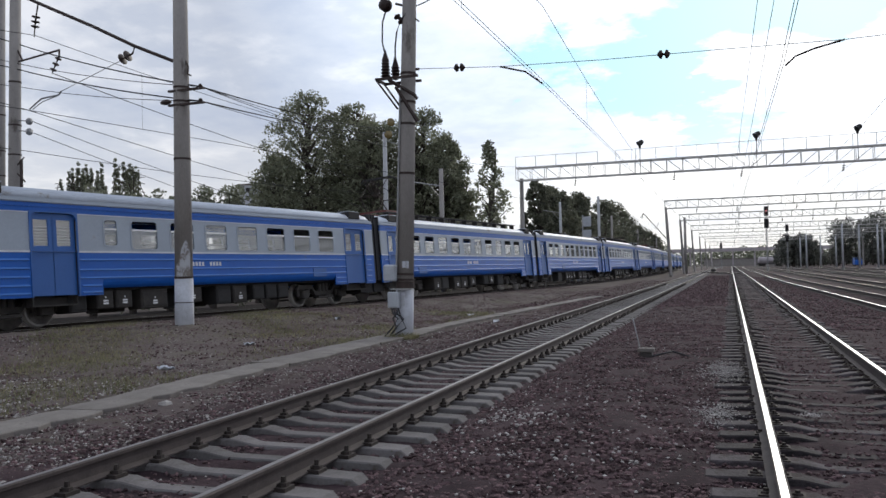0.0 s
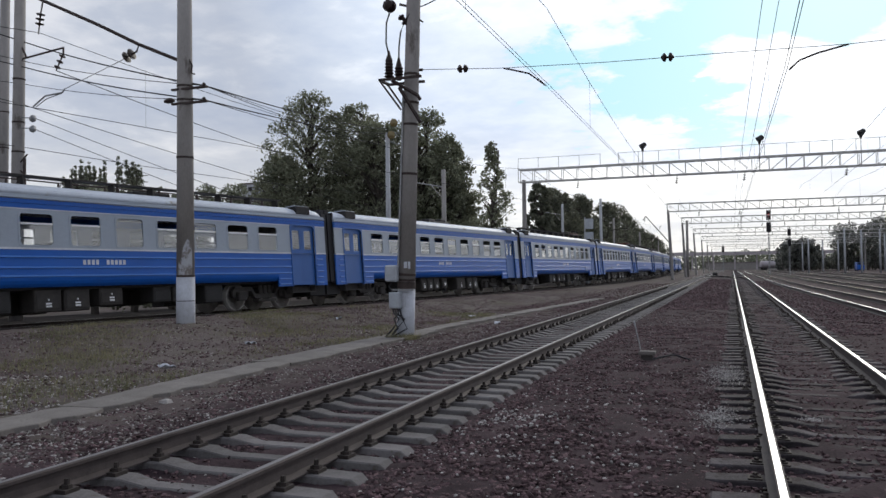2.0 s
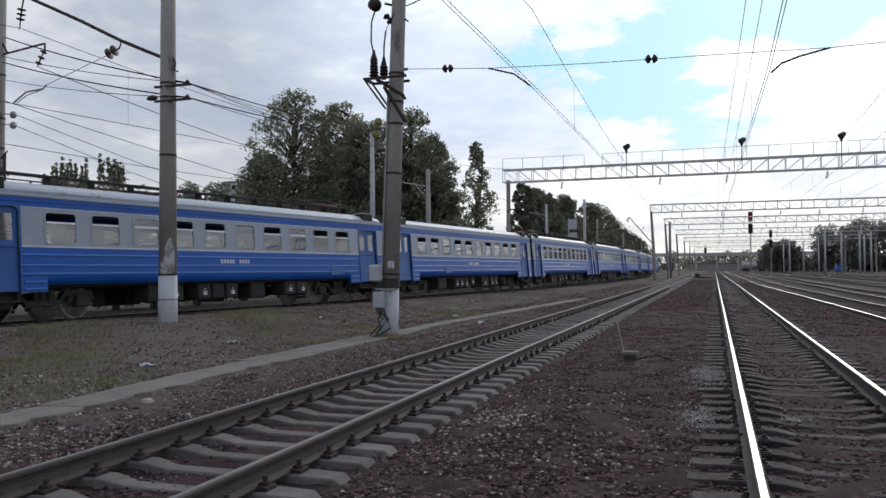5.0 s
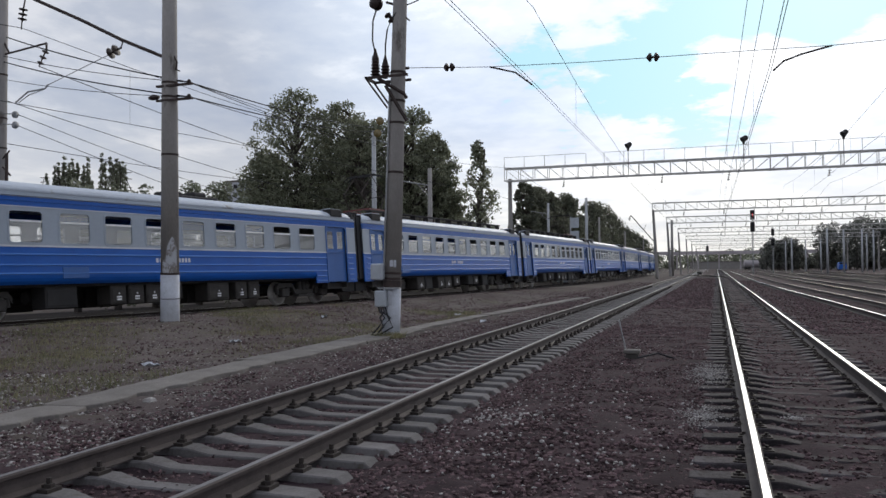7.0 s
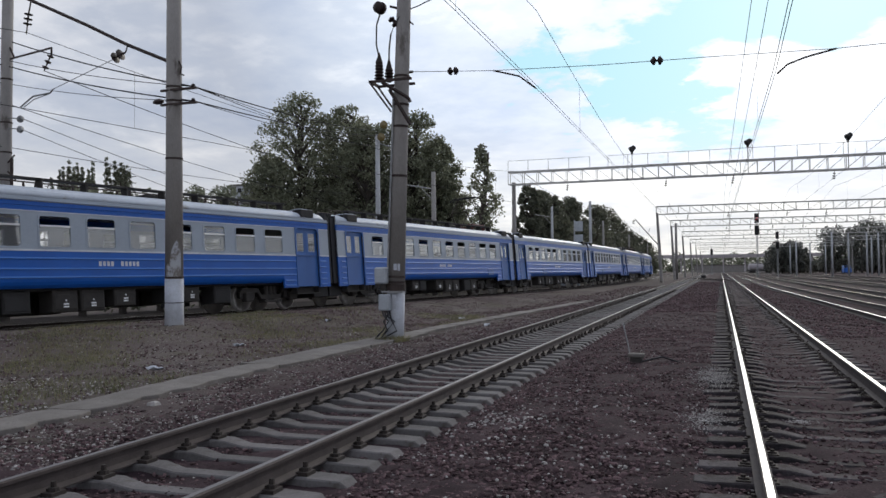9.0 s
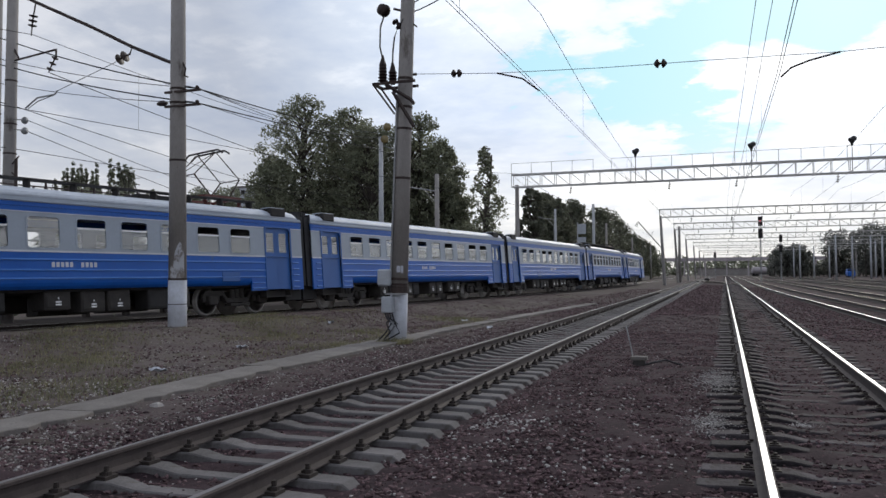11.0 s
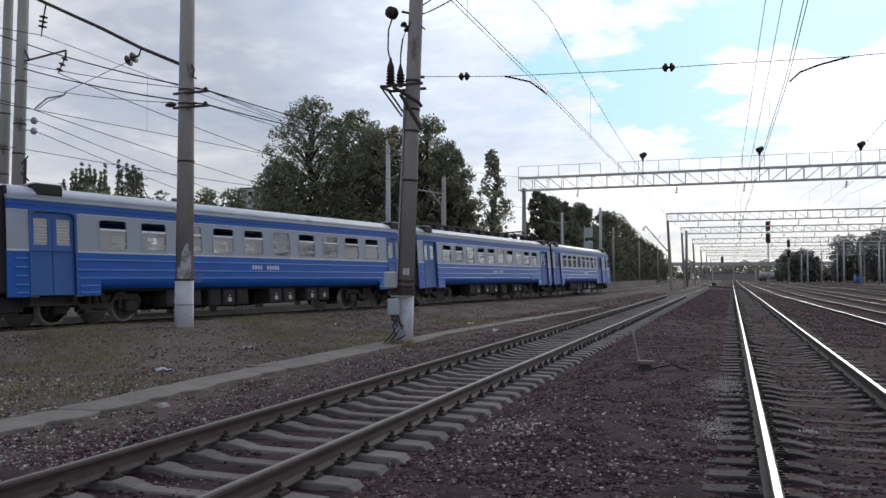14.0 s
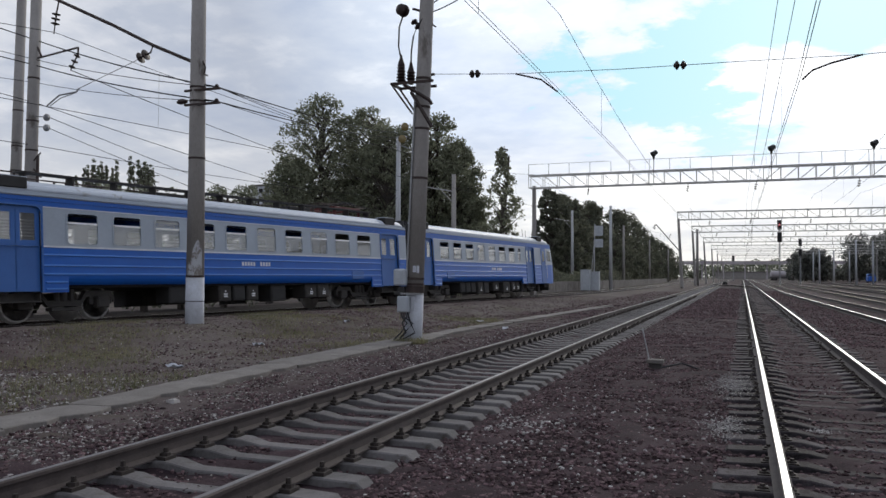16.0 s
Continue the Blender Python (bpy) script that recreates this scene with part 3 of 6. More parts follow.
def build_car(kind):
    """kind: trailer, motor or cab (driving cab at the +x end)."""
    label = {"trailer": "blue and grey ribbed electric train carriage with plain roof",
             "trailer_unit": "blue and grey ribbed carriage with a dark roof unit",
             "motor_lowered": "blue and grey motor carriage with its pantograph lowered",
             "motor": "blue and grey motor carriage with roof cables and pantograph",
             "cab": "blue and grey driving carriage with a rounded cab front"}[kind]
    car = thing("train_carriage", Matrix.Identity(4), label, "train carriage", "carriages of the train")
    L = BODY_L / 2
    cab = kind == "cab"
    x_hi = L - 1.75 if cab else L
    wins = [x for x in WIN if not (cab and x > 2.8)]
    doors = [DOOR_NEAR, (4.95, 6.42) if cab else DOOR_FAR]
    small = [(3.72, 0.50)] if cab else []
    for side in (-1, 1):
        y = side * HALF_W
        holes = [(x - WIN_W / 2, x + WIN_W / 2, WIN_Z0, WIN_Z1) for x in wins] + [(x - w / 2, x + w / 2, WIN_Z0 + 0.1, WIN_Z1) for x, w in small]
        door_holes = [(a, b, END_SILL + 0.04, BELT - 0.02) for a, b in doors]
        grey, rib = Shape(), Shape()
        wall_panel(grey, y, -L, x_hi, WAIST, BELT, holes + [(a, b, WAIST - 1, BELT + 1) for a, b in doors])
        part("upper_side", grey, GREY, car, "light grey painted window band")
        inner = y - side * 0.06
        d0, d1 = doors
        tuck = 1.31
        notch = [(d0[1], END_SILL), (d0[1] + 0.85, END_SILL), (d0[1] + 0.85, tuck), (d1[0] - 0.85, tuck), (d1[0] - 0.85, END_SILL), (d1[0], END_SILL), (d1[0], WAIST), (d0[1], WAIST)]
        curl = [(y, tuck), (y - side * 0.015, tuck - 0.08), (y - side * 0.06, tuck - 0.17), (y - side * 0.15, SILL - 0.01), (y - side * 0.21, SILL - 0.01), (y - side * 0.1, tuck - 0.14), (inner, tuck)]
        part("skirt", Shape().loft([[(u, v, w_) for v, w_ in curl] for u in (d0[1] + 0.85, d1[0] - 0.85)]), BLUE, car, "blue skirt curling in under the side")
        for outline in ([(-L, END_SILL), (d0[0], END_SILL), (d0[0], WAIST), (-L, WAIST)], notch, [(d1[1], END_SILL), (x_hi, END_SILL), (x_hi, WAIST), (d1[1], WAIST)]):
            low = Shape().loft([[(u, v, w_) for u, w_ in outline] for v in ((y, inner) if side < 0 else (inner, y))])
            part("lower_side", low, BLUE, car, "blue ribbed lower side")
        # pressed ribs along the lower side
        for z, h, over in ((1.93, 0.035, 0.03), (1.62, 0.035, 0.03), (1.37, 0.035, 0.03)):
            for xa, xb in ((doors[0][1] + 0.06, doors[1][0] - 0.06),):
                rib.loft([[(x, y - side * 0.01, z - h), (x, y + side * 0.038, z - h * 0.7), (x, y + side * 0.036, z - h * 0.35), (x, y - side * 0.004, z + h * 0.95)] for x in (xa, xb)])
        low_z, all_z = (1.13, 0.93), (1.93, 1.68, 1.43, 1.18, 0.95)
        for a, b, zs in ((doors[0][0] - 0.48, doors[0][0] - 0.1, all_z), (doors[0][1] + 0.12, doors[0][1] + 0.80, low_z), (doors[1][0] - 0.80, doors[1][0] - 0.12, low_z), (doors[1][1] + 0.1, doors[1][1] + (1.2 if cab else 0.48), all_z)):
            for z in zs:
                rib.loft([[(x, y - side * 0.01, z - 0.034), (x, y + side * 0.042, z - 0.024), (x, y + side * 0.04, z - 0.01), (x, y - side * 0.004, z + 0.036)] for x in (a, b)])
        part("side_rib", rib, RIB_BLUE, car, "pressed blue side ribs with sky highlight put into their colour")
        edge = Shape()
        cuts = [-L, doors[0][0] - 0.04, doors[0][1] + 0.04, doors[1][0] - 0.04, doors[1][1] + 0.04, x_hi]
        for xa, xb in zip(cuts[::2], cuts[1::2]):
            edge.box(xa, min(y, y + side * 0.018), WAIST - 0.025, xb, max(y, y + side * 0.018), WAIST + 0.03)
            edge.box(xa, min(y, y + side * 0.012), BELT - 0.03, xb, max(y, y + side * 0.012), BELT - 0.004)
        part("waist_moulding", edge, LIGHT, car, "pale waist moulding")
        stripe, gut = Shape(), Shape()
        wall_panel(stripe, y + side * 0.004, -L, x_hi, BELT, STRIPE, [])
        part("stripe", stripe, BLUE, car, "blue stripe under the roof")
        gut.box(-L, min(y, y - side * 0.05), STRIPE, x_hi, max(y, y - side * 0.05), GUTTER)
        gut.box(-L, min(y, y + side * 0.05), STRIPE + 0.02, x_hi, max(y, y + side * 0.05), STRIPE + 0.05)
        part("gutter", gut, GREY, car, "grey rain gutter")
        part("drip_moulding", Shape().box(-L, min(y, y + side * 0.03), 3.475, x_hi, max(y, y + side * 0.03), 3.50), BLUE, car)
        # windows
        for i, x in enumerate(wins):
            fr, pn = Shape(), Shape()
            x0, x1 = x - WIN_W / 2, x + WIN_W / 2
            ya, yb = sorted((y + side * 0.02, y - side * 0.03))
            fr = window_ring(x0, x1, WIN_Z0, WIN_Z1, y, side)
            w = part("window", fr, GREY, car, "rounded window with a hinged top light")
            vent = WIN.index(x) != {"cab": 6, "motor_lowered": 5}.get(kind, 4)
            if vent:
                part("sash_bar", Shape().box(x0 + 0.035, ya - 0.004, 2.86, x1 - 0.035, yb + 0.004, 2.92), ALU, w, "bright aluminium sash bar")
            top = 2.86 if vent else WIN_Z1 - 0.035
            pn.box(x0 + 0.03, y - side * 0.022 - 0.003, WIN_Z0 + 0.03, x1 - 0.03, y - side * 0.022 + 0.003, top)
            p = part("pane", pn, PANE, w)
            p.visible_shadow = False
            if vent and i % 5 == 2:
                p2 = part("pane", Shape().box(x0 + 0.03, y - side * 0.022 - 0.003, 2.92, x1 - 0.03, y - side * 0.022 + 0.003, WIN_Z1 - 0.03), PANE, w)
                p2.visible_shadow = False
        for x, ww in small:
            w = part("window", window_ring(x - ww / 2, x + ww / 2, WIN_Z0 + 0.1, WIN_Z1, y, side), GREY, car, "narrow rounded window")
            part("sash_bar", Shape().box(x - ww / 2 + 0.03, min(y - side * 0.03, y + side * 0.02), 2.86, x + ww / 2 - 0.03, max(y - side * 0.03, y + side * 0.02), 2.92), ALU, w, "bright aluminium sash bar")
            part("small_window", Shape().box(x - ww / 2, y - side * 0.03 - 0.004, WIN_Z0 + 0.1, x + ww / 2, y - side * 0.03 + 0.004, WIN_Z1), PANE, car)
        # doors: two sliding leaves each
        for a, b in doors:
            surround = Shape()
            for xa, xb, xc in ((a - 0.05, a, a), (b, b + 0.05, b)):
                surround.box(xa, min(y, y + side * 0.03), END_SILL, xb, max(y, y + side * 0.03), BELT + 0.03)
                part("door_seal", Shape().box(xc - 0.012, min(y - side * 0.02, y - side * 0.06), END_SILL + 0.05, xc + 0.012, max(y - side * 0.02, y - side * 0.06), BELT - 0.02), RUBBER, car, "dark rubber door edge")
                # rounded upper corner of the doorway
                inward = 1 if xc == a else -1
                arc_ = [(xc, BELT - 0.02)] + [(xc + inward * 0.20 * (1 - math.sin(radians(15 * k))), BELT - 0.02 - 0.20 * (1 - math.cos(radians(15 * k)))) for k in range(7)]
                surround.loft([[(u, yy_, w_) for u, w_ in arc_] for yy_ in (y - side * 0.05, y + side * 0.028)])
            surround.box(a, min(y, y + side * 0.03), BELT - 0.02, b, max(y, y + side * 0.03), BELT + 0.03)
            part("door_surround", surround, DOOR_BLUE, car, "blue door frame with rounded corners")
            mid = (a + b) / 2
            for xa, xb in ((a, mid - 0.012), (mid + 0.012, b)):
                leaf = Shape()
                yy = y - side * 0.07
                wall_panel(leaf, yy, xa, xb, END_SILL + 0.04, BELT - 0.02, [(xa + 0.14, xb - 0.12, 2.34, 3.12)], 0.04)
                d = part("door", leaf, DOOR_BLUE, car, "blue sliding door leaf")
                pd = part("pane", Shape().box(xa + 0.13, yy - side * 0.02 - 0.003, 2.33, xb - 0.11, yy - side * 0.02 + 0.003, 3.13), PANE, d)
                pd.visible_shadow = False
                bars = Shape()
                for z in (2.46, 2.55, 2.64, 2.73, 2.82, 2.91):
                    bars.tube([(xa + 0.14, yy - side * 0.05, z), (xb - 0.12, yy - side * 0.05, z)], 0.016, 5)
                part("guard_bars", bars, GALV, d)
            # steps under the door
            st = Shape()
            st.box(a - 0.02, min(y - side * 0.05, y - side * 0.4), 0.56, b + 0.02, max(y - side * 0.05, y - side * 0.4), 0.60)
            for x in (a, b - 0.03):
                st.box(x, min(y - side * 0.06, y - side * 0.36), 0.6, x + 0.03, max(y - side * 0.06, y - side * 0.36), END_SILL)
            st.box(a, min(y - side * 0.36, y - side * 0.40), 0.6, b, max(y - side * 0.36, y - side * 0.4), END_SILL)
            part("footstep", st, GRIME, car, "grimy steel footstep")
        # hatch and number bars
        part("side_hatch", Shape().box(-7.1 + (2.6 if kind.startswith("trailer") else 0), min(y, y + side * 0.026), 1.20, -6.2 + (2.6 if kind.startswith("trailer") else 0), max(y, y + side * 0.026), 1.55, 0.008), DOOR_BLUE, car)
        for xa, xb in ((-0.95, -0.25), (-0.12, 0.75)):
            marks = Shape()
            n = int((xb - xa) / 0.15)
            for i in range(n):
                marks.box(xa + i * 0.15, min(y, y + side * 0.006), 1.70, xa + i * 0.15 + 0.10, max(y, y + side * 0.006), 1.85)
            part("number_marking", marks, LIGHT, car, "white number marking bars")
    # roof: a rounded vault
    arc = [(HALF_W, GUTTER - 0.01), (HALF_W - 0.02, GUTTER + 0.12), (1.58, 3.98), (1.25, 4.11), (0.75, 4.20), (0.0, 4.24)]
    arc = arc + [(-a, b) for a, b in arc[-2::-1]]
    roof = Shape()
    taper = [(-L - 0.02, 0.93, -0.10), (-L + 0.25, 0.985, -0.015), (-L + 0.55, 1, 0)]
    taper += [(x_hi - 0.55, 1, 0), (x_hi - 0.25, 0.985, -0.015), (x_hi + 0.02, 0.93, -0.10)] if not cab else [(x_hi - 0.2, 1, 0)]
    roof.loft([[(x, y * k, max(z + dz, GUTTER - 0.03)) for y, z in arc] for x, k, dz in taper])
    part("roof", roof, ROOF, car, "light grey curved roof", True)
    ribs = Shape()
    for side in (-1, 1):
        ribs.tube([(-L + 0.5, side * 1.66, 3.90), (x_hi - 0.5, side * 1.66, 3.90)], 0.018, 5)
    part("roof_seam", ribs, ROOF, car)
    # vents on the roof shoulders
    for x in (-L + 1.35, x_hi - 1.35):
        for side in (-1, 1):
            v = Shape().box(x - 0.42, min(side * 1.30, side * 1.78), 3.80, x + 0.42, max(side * 1.30, side * 1.78), 4.13, 0.03)
            part("roof_vent", v, DARK, car, "dark louvred roof vent")
            part("vent_cover", Shape().box(x - 0.46, min(side * 1.22, side * 1.70), 4.13, x + 0.46, max(side * 1.22, side * 1.70), 4.16), ROOF, car)
    # ends
    def end_wall(x, s):
        e = Shape().box(min(x, x - s * 0.08), -HALF_W + 0.06, END_SILL + 0.1, max(x, x - s * 0.08), HALF_W - 0.06, 4.0)
        part("end_wall", e, RUBBER, car, "plain carriage end wall")
        b = Shape()
        for i in range(5):
            xa = x + s * (0.01 + i * 0.055)
            b.box(min(xa, xa + s * 0.05), -1.52 + (i % 2) * 0.03, 0.95, max(xa, xa + s * 0.05), 1.52 - (i % 2) * 0.03, 4.12 - (i % 2) * 0.03)
        part("gangway_bellows", b, RUBBER, car, "black rubber gangway bellows")
        for side in (-1, 1):
            f = Shape().box(min(x, x + s * 0.28), side * 1.60 - 0.02, END_SILL + 0.15, max(x, x + s * 0.28), side * 1.60 + 0.02, 3.9)
            part("end_fairing", f, RUBBER, car, "dark end fairing")
    for x, s in ((-L, -1),) if cab else ((-L, -1), (L, 1)):
        part("end_underframe", Shape().box(min(x - s * 0.7, x + s * 0.26), -1.35, 0.42, max(x - s * 0.7, x + s * 0.26), 1.35, 1.0), DARK, car, "black buffer beam and pipes")
    end_wall(-L, -1)
    if not cab:
        end_wall(L, 1)
    else:
        build_cab(car, x_hi, L)
    # floor, seats hidden behind the glass, inner lining
    part("floor", Shape().box(-L + 0.1, -1.62, 1.22, x_hi - 0.05, 1.62, 1.30), INNER, car)
    part("inner_ceiling", Shape().box(-L + 0.1, -1.6, 3.62, x_hi - 0.05, 1.6, 3.66), LIGHT, car)
    seats = Shape()
    for i, x in enumerate(WIN[1:-1]):
        if cab and x > 2.8:
            continue
        for side in (-1, 1):
            seats.box(x - 0.85, min(side * 0.45, side * 1.6), 1.3, x - 0.75, max(side * 0.45, side * 1.6), 2.42, 0.02)
            seats.box(x - 1.25, min(side * 0.45, side * 1.6), 1.62, x - 0.35, max(side * 0.45, side * 1.6), 1.74, 0.02)
    part("seat_row", seats, BLIND, car, "tan bench seats")
    for x in (-8.2, 8.2 if not cab else 4.8):
        part("partition", Shape().box(x - 0.02, -1.6, 1.3, x + 0.02, 1.6, 3.62), INNER, car)
    # underframe
    under = Shape()
    under.box(-L + 0.3, -1.35, 0.98, x_hi - 0.3, 1.35, 1.20)
    under.box(-L - 0.25, -0.16, 0.93, -L + 0.8, 0.16, 1.16)
    if not cab:
        under.box(L - 0.8, -0.16, 0.93, L + 0.25, 0.16, 1.16)
    part("underframe", under, DARK, car, "black underframe")
    rng = random.Random(kind)
    x = -4.9
    while x < 4.6:
        w, z0, many = rng.choice((0.62, 0.74, 0.86, 1.1)), rng.uniform(0.30, 0.46), rng.choice((1, 2, 2, 3))
        for _ in range(many):
            if x > 4.6:
                break
            mat = GRIME if rng.random() < 0.55 else DARK
            for side in (-1, 1):
                ya, yb = sorted((side * 0.75, side * 1.45))
                k = part("equipment_box", Shape().box(x, ya, z0, x + w, yb, 0.98, 0.03), mat, car, "grimy underfloor equipment box")
                yf = sorted((side * 1.45, side * 1.472))
                part("lid_flange", Shape().box(x + 0.05, yf[0], z0 + 0.08, x + w - 0.05, yf[1], 0.86, 0.01), mat, k)
                if mat is GRIME:
                    ym = sorted((side * 1.472, side * 1.48))
                    part("marking", Shape().box(x + w * 0.5 - 0.09, ym[0], z0 + 0.22, x + w * 0.5 + 0.09, ym[1], z0 + 0.27).box(x + w * 0.5 - 0.09, ym[0], z0 + 0.14, x + w * 0.5 + 0.09, ym[1], z0 + 0.19).box(x + w * 0.5 - 0.02, ym[0], z0 + 0.33, x + w * 0.5 + 0.02, ym[1], z0 + 0.38), ALU, k, "pale stencilled marking")
            x += w + 0.10
        x += rng.choice((0.25, 0.6, 1.1))
    for side in (-1, 1):
        part("air_tank", Shape().lathe((-5.0, side * 0.5, 0.7), (1, 0, 0), [(0, 0.05), (0.05, 0.2), (1.3, 0.2), (1.35, 0.05)], 12), DARK, car)
    # bogies
    r = 0.525 if kind.startswith("motor") else 0.475
    for bx in (-7.5, 7.5 if not cab else 7.0):
        bg = Shape()
        for side in (-1, 1):
            y = side * 1.08
            ya, yb = sorted((y - side * 0.09, y + side * 0.09))
            prof = [(-1.75, 0.62), (-1.6, 0.80), (-0.75, 0.80), (-0.55, 0.52), (0.55, 0.52), (0.75, 0.80), (1.6, 0.80), (1.75, 0.62)]
            bg.loft([[(px, ya, pz - 0.09), (px, yb, pz - 0.09), (px, yb, pz + 0.09), (px, ya, pz + 0.09)] for px, pz in prof])
            for ax in (-1.3, 1.3):
                bg.box(ax - 0.22, min(y - side * 0.1, y + side * 0.2), r - 0.17, ax + 0.22, max(y - side * 0.1, y + side * 0.2), r + 0.19, 0.04)
                for sx in (-0.34, 0.34):
                    bg.lathe((ax + sx, y, r - 0.05), (0, 0, 1), [(0, 0.085), (0.3, 0.085)], 8)
            for sx in (-0.25, 0.0, 0.25):
                bg.lathe((sx, y + side * 0.05, 0.58), (0, 0, 1), [(0, 0.10), (0.36, 0.10)], 10)
            bg.box(-0.5, min(y - side * 0.1, y + side * 0.22), 0.30, 0.5, max(y - side * 0.1, y + side * 0.22), 0.40)
        bg.box(-0.25, -1.1, 0.55, 0.25, 1.1, 0.85)
        bogie = part("bogie", bg, GRIME, car, "grimy cast bogie frame with springs")
        bogie.location = (bx, 0, 0)
        for ax in (-1.3, 1.3):
            ws = Shape()
            ws.tube([(0, -1.05, 0), (0, 1.05, 0)], 0.08, 10)
            for side in (-1, 1):
                ws.lathe((0, side * 0.70, 0), (0, side, 0), [(0, 0.10), (0.0, r - 0.08), (0.14, r - 0.08), (0.14, 0.30), (0.10, 0.28), (0.10, 0.1)], 28)
            wh = part("wheelset", ws, GRIME, car, "dirty steel wheelset")
            wh.location = (bx + ax, 0, r)
            for side in (-1, 1):
                tyre = Shape()
                tyre.lathe((0, side * 0.69, 0), (0, side, 0), [(0, r - 0.07), (0.0, r + 0.028), (0.035, r + 0.028), (0.05, r), (0.165, r - 0.006), (0.17, r - 0.012), (0.17, r - 0.06), (0.165, r - 0.075), (0, r - 0.07)], 32, False)
                part("tyre", tyre, STEEL, wh, "bright worn wheel tyre", True)
    if kind.startswith("motor"):
        build_roof_gear(car, L, kind == "motor")
    if kind == "trailer_unit":
        part("roof_unit", Shape().box(0.6, -0.5, 4.2, 3.4, 0.5, 4.36, 0.04).box(0.9, -0.35, 4.34, 1.7, 0.35, 4.50, 0.05).box(2.2, -0.4, 4.34, 2.9, 0.4, 4.54, 0.06), DARK, car, "dark lumpy roof unit")
    return car


def build_cab(car, x_hi, L):
    """Rounded driving cab at the +x end: window band, blue apron, roof nose, screens and lamps."""
    half = [(x_hi, HALF_W), (x_hi + 0.85, HALF_W), (x_hi + 1.3, 1.64), (x_hi + 1.58, 1.44), (x_hi + 1.70, 1.0), (x_hi + 1.75, 0.5)]
    outline = half + [(x, -y) for x, y in half[::-1]]
    rows = [(0.83, 0.16), (1.3, 0.20), (1.85, 0.21), (WAIST, 0.20), (2.35, 0.17), (BELT, -0.12), (STRIPE, -0.25), (3.9, -0.45), (4.08, -0.75), (4.18, -1.2)]
    def ring(z, push):
        return [(x + (push if x > x_hi + 0.9 else push * 0.2 * (x > x_hi)), y * (1 if z < GUTTER else max(0.45, 1 - (z - GUTTER) * 1.1)), z) for x, y in outline]
    for name, za, zb, mat, lab in (("cab_apron", 0.83, WAIST, BLUE, "blue cab apron"), ("cab_window_band", WAIST, BELT, GREY, "pale grey cab window band"), ("cab_stripe", BELT, STRIPE, BLUE, ""), ("cab_roof", STRIPE, 4.18, ROOF, "rounded cab roof")):
        rr = [ring(z, p) for z, p in rows if za - 1e-6 <= z <= zb + 1e-6]
        part(name, Shape().loft(rr, True), mat, car, lab, name == "cab_roof")
    for side in (-1, 1):
        y = side * (HALF_W + 0.012)
        d = part("cab_door", Shape().box(x_hi - 1.15, min(y + side * 0.008, y - side * 0.03), END_SILL, x_hi - 0.30, max(y + side * 0.008, y - side * 0.03), BELT + 0.02, 0.006), DOOR_BLUE, car, "blue cab side door")
        part("cab_door_pane", Shape().box(x_hi - 0.95, min(y + side * 0.014, y), 2.38, x_hi - 0.5, max(y + side * 0.014, y), 3.12), DARK_GLASS, d)
        part("cab_side_window", Shape().box(x_hi + 0.16, min(y + side * 0.002, y - side * 0.03), 2.42, x_hi + 0.80, max(y + side * 0.002, y - side * 0.03), 3.16, 0.004), DARK_GLASS, car, "dark cab side window")
        part("handrail", Shape().tube([(x_hi - 0.2, y + side * 0.05, 1.2), (x_hi - 0.2, y + side * 0.05, 2.6)], 0.018, 5), ALU, car, "bright grab rail")
        part("windscreen", Shape().add([(x_hi + 1.94, side * 0.06, 2.40), (x_hi + 1.80, side * 1.36, 2.40), (x_hi + 1.58, side * 1.30, 3.22), (x_hi + 1.70, side * 0.06, 3.22)], [(0, 1, 2, 3) if side > 0 else (3, 2, 1, 0)]), DARK_GLASS, car, "dark windscreen")
        lamp = Shape().lathe((x_hi + 1.84, side * 1.15, 1.45), (1, 0, 0), [(0, 0.16), (0.09, 0.16), (0.10, 0.12)], 14)
        part("buffer_lamp", lamp, LIGHT, car, "round lamp housing")
    top = Shape().lathe((x_hi + 0.9, 0, 4.1), (1, 0, 0), [(0, 0.18), (0.35, 0.18), (0.36, 0.1)], 14)
    part("headlight", top, GREY, car, "round roof headlight")
    fr = Shape().box(x_hi + 0.6, -0.16, 0.93, L + 0.35, 0.16, 1.16)
    fr.box(x_hi + 1.2, -1.3, 0.35, x_hi + 1.5, 1.3, 0.6, 0.04)
    fr.box(x_hi + 0.4, -1.3, 0.6, x_hi + 1.4, 1.3, 0.9)
    part("coupler", fr, DARK, car, "black coupler and rail guard")
    for x in (x_hi - 0.9, x_hi - 1.5):
        part("aerial", Shape().tube([(x, -0.6, 4.2), (x - 0.03, -0.6, 4.75)], 0.015, 5), DARK, car)


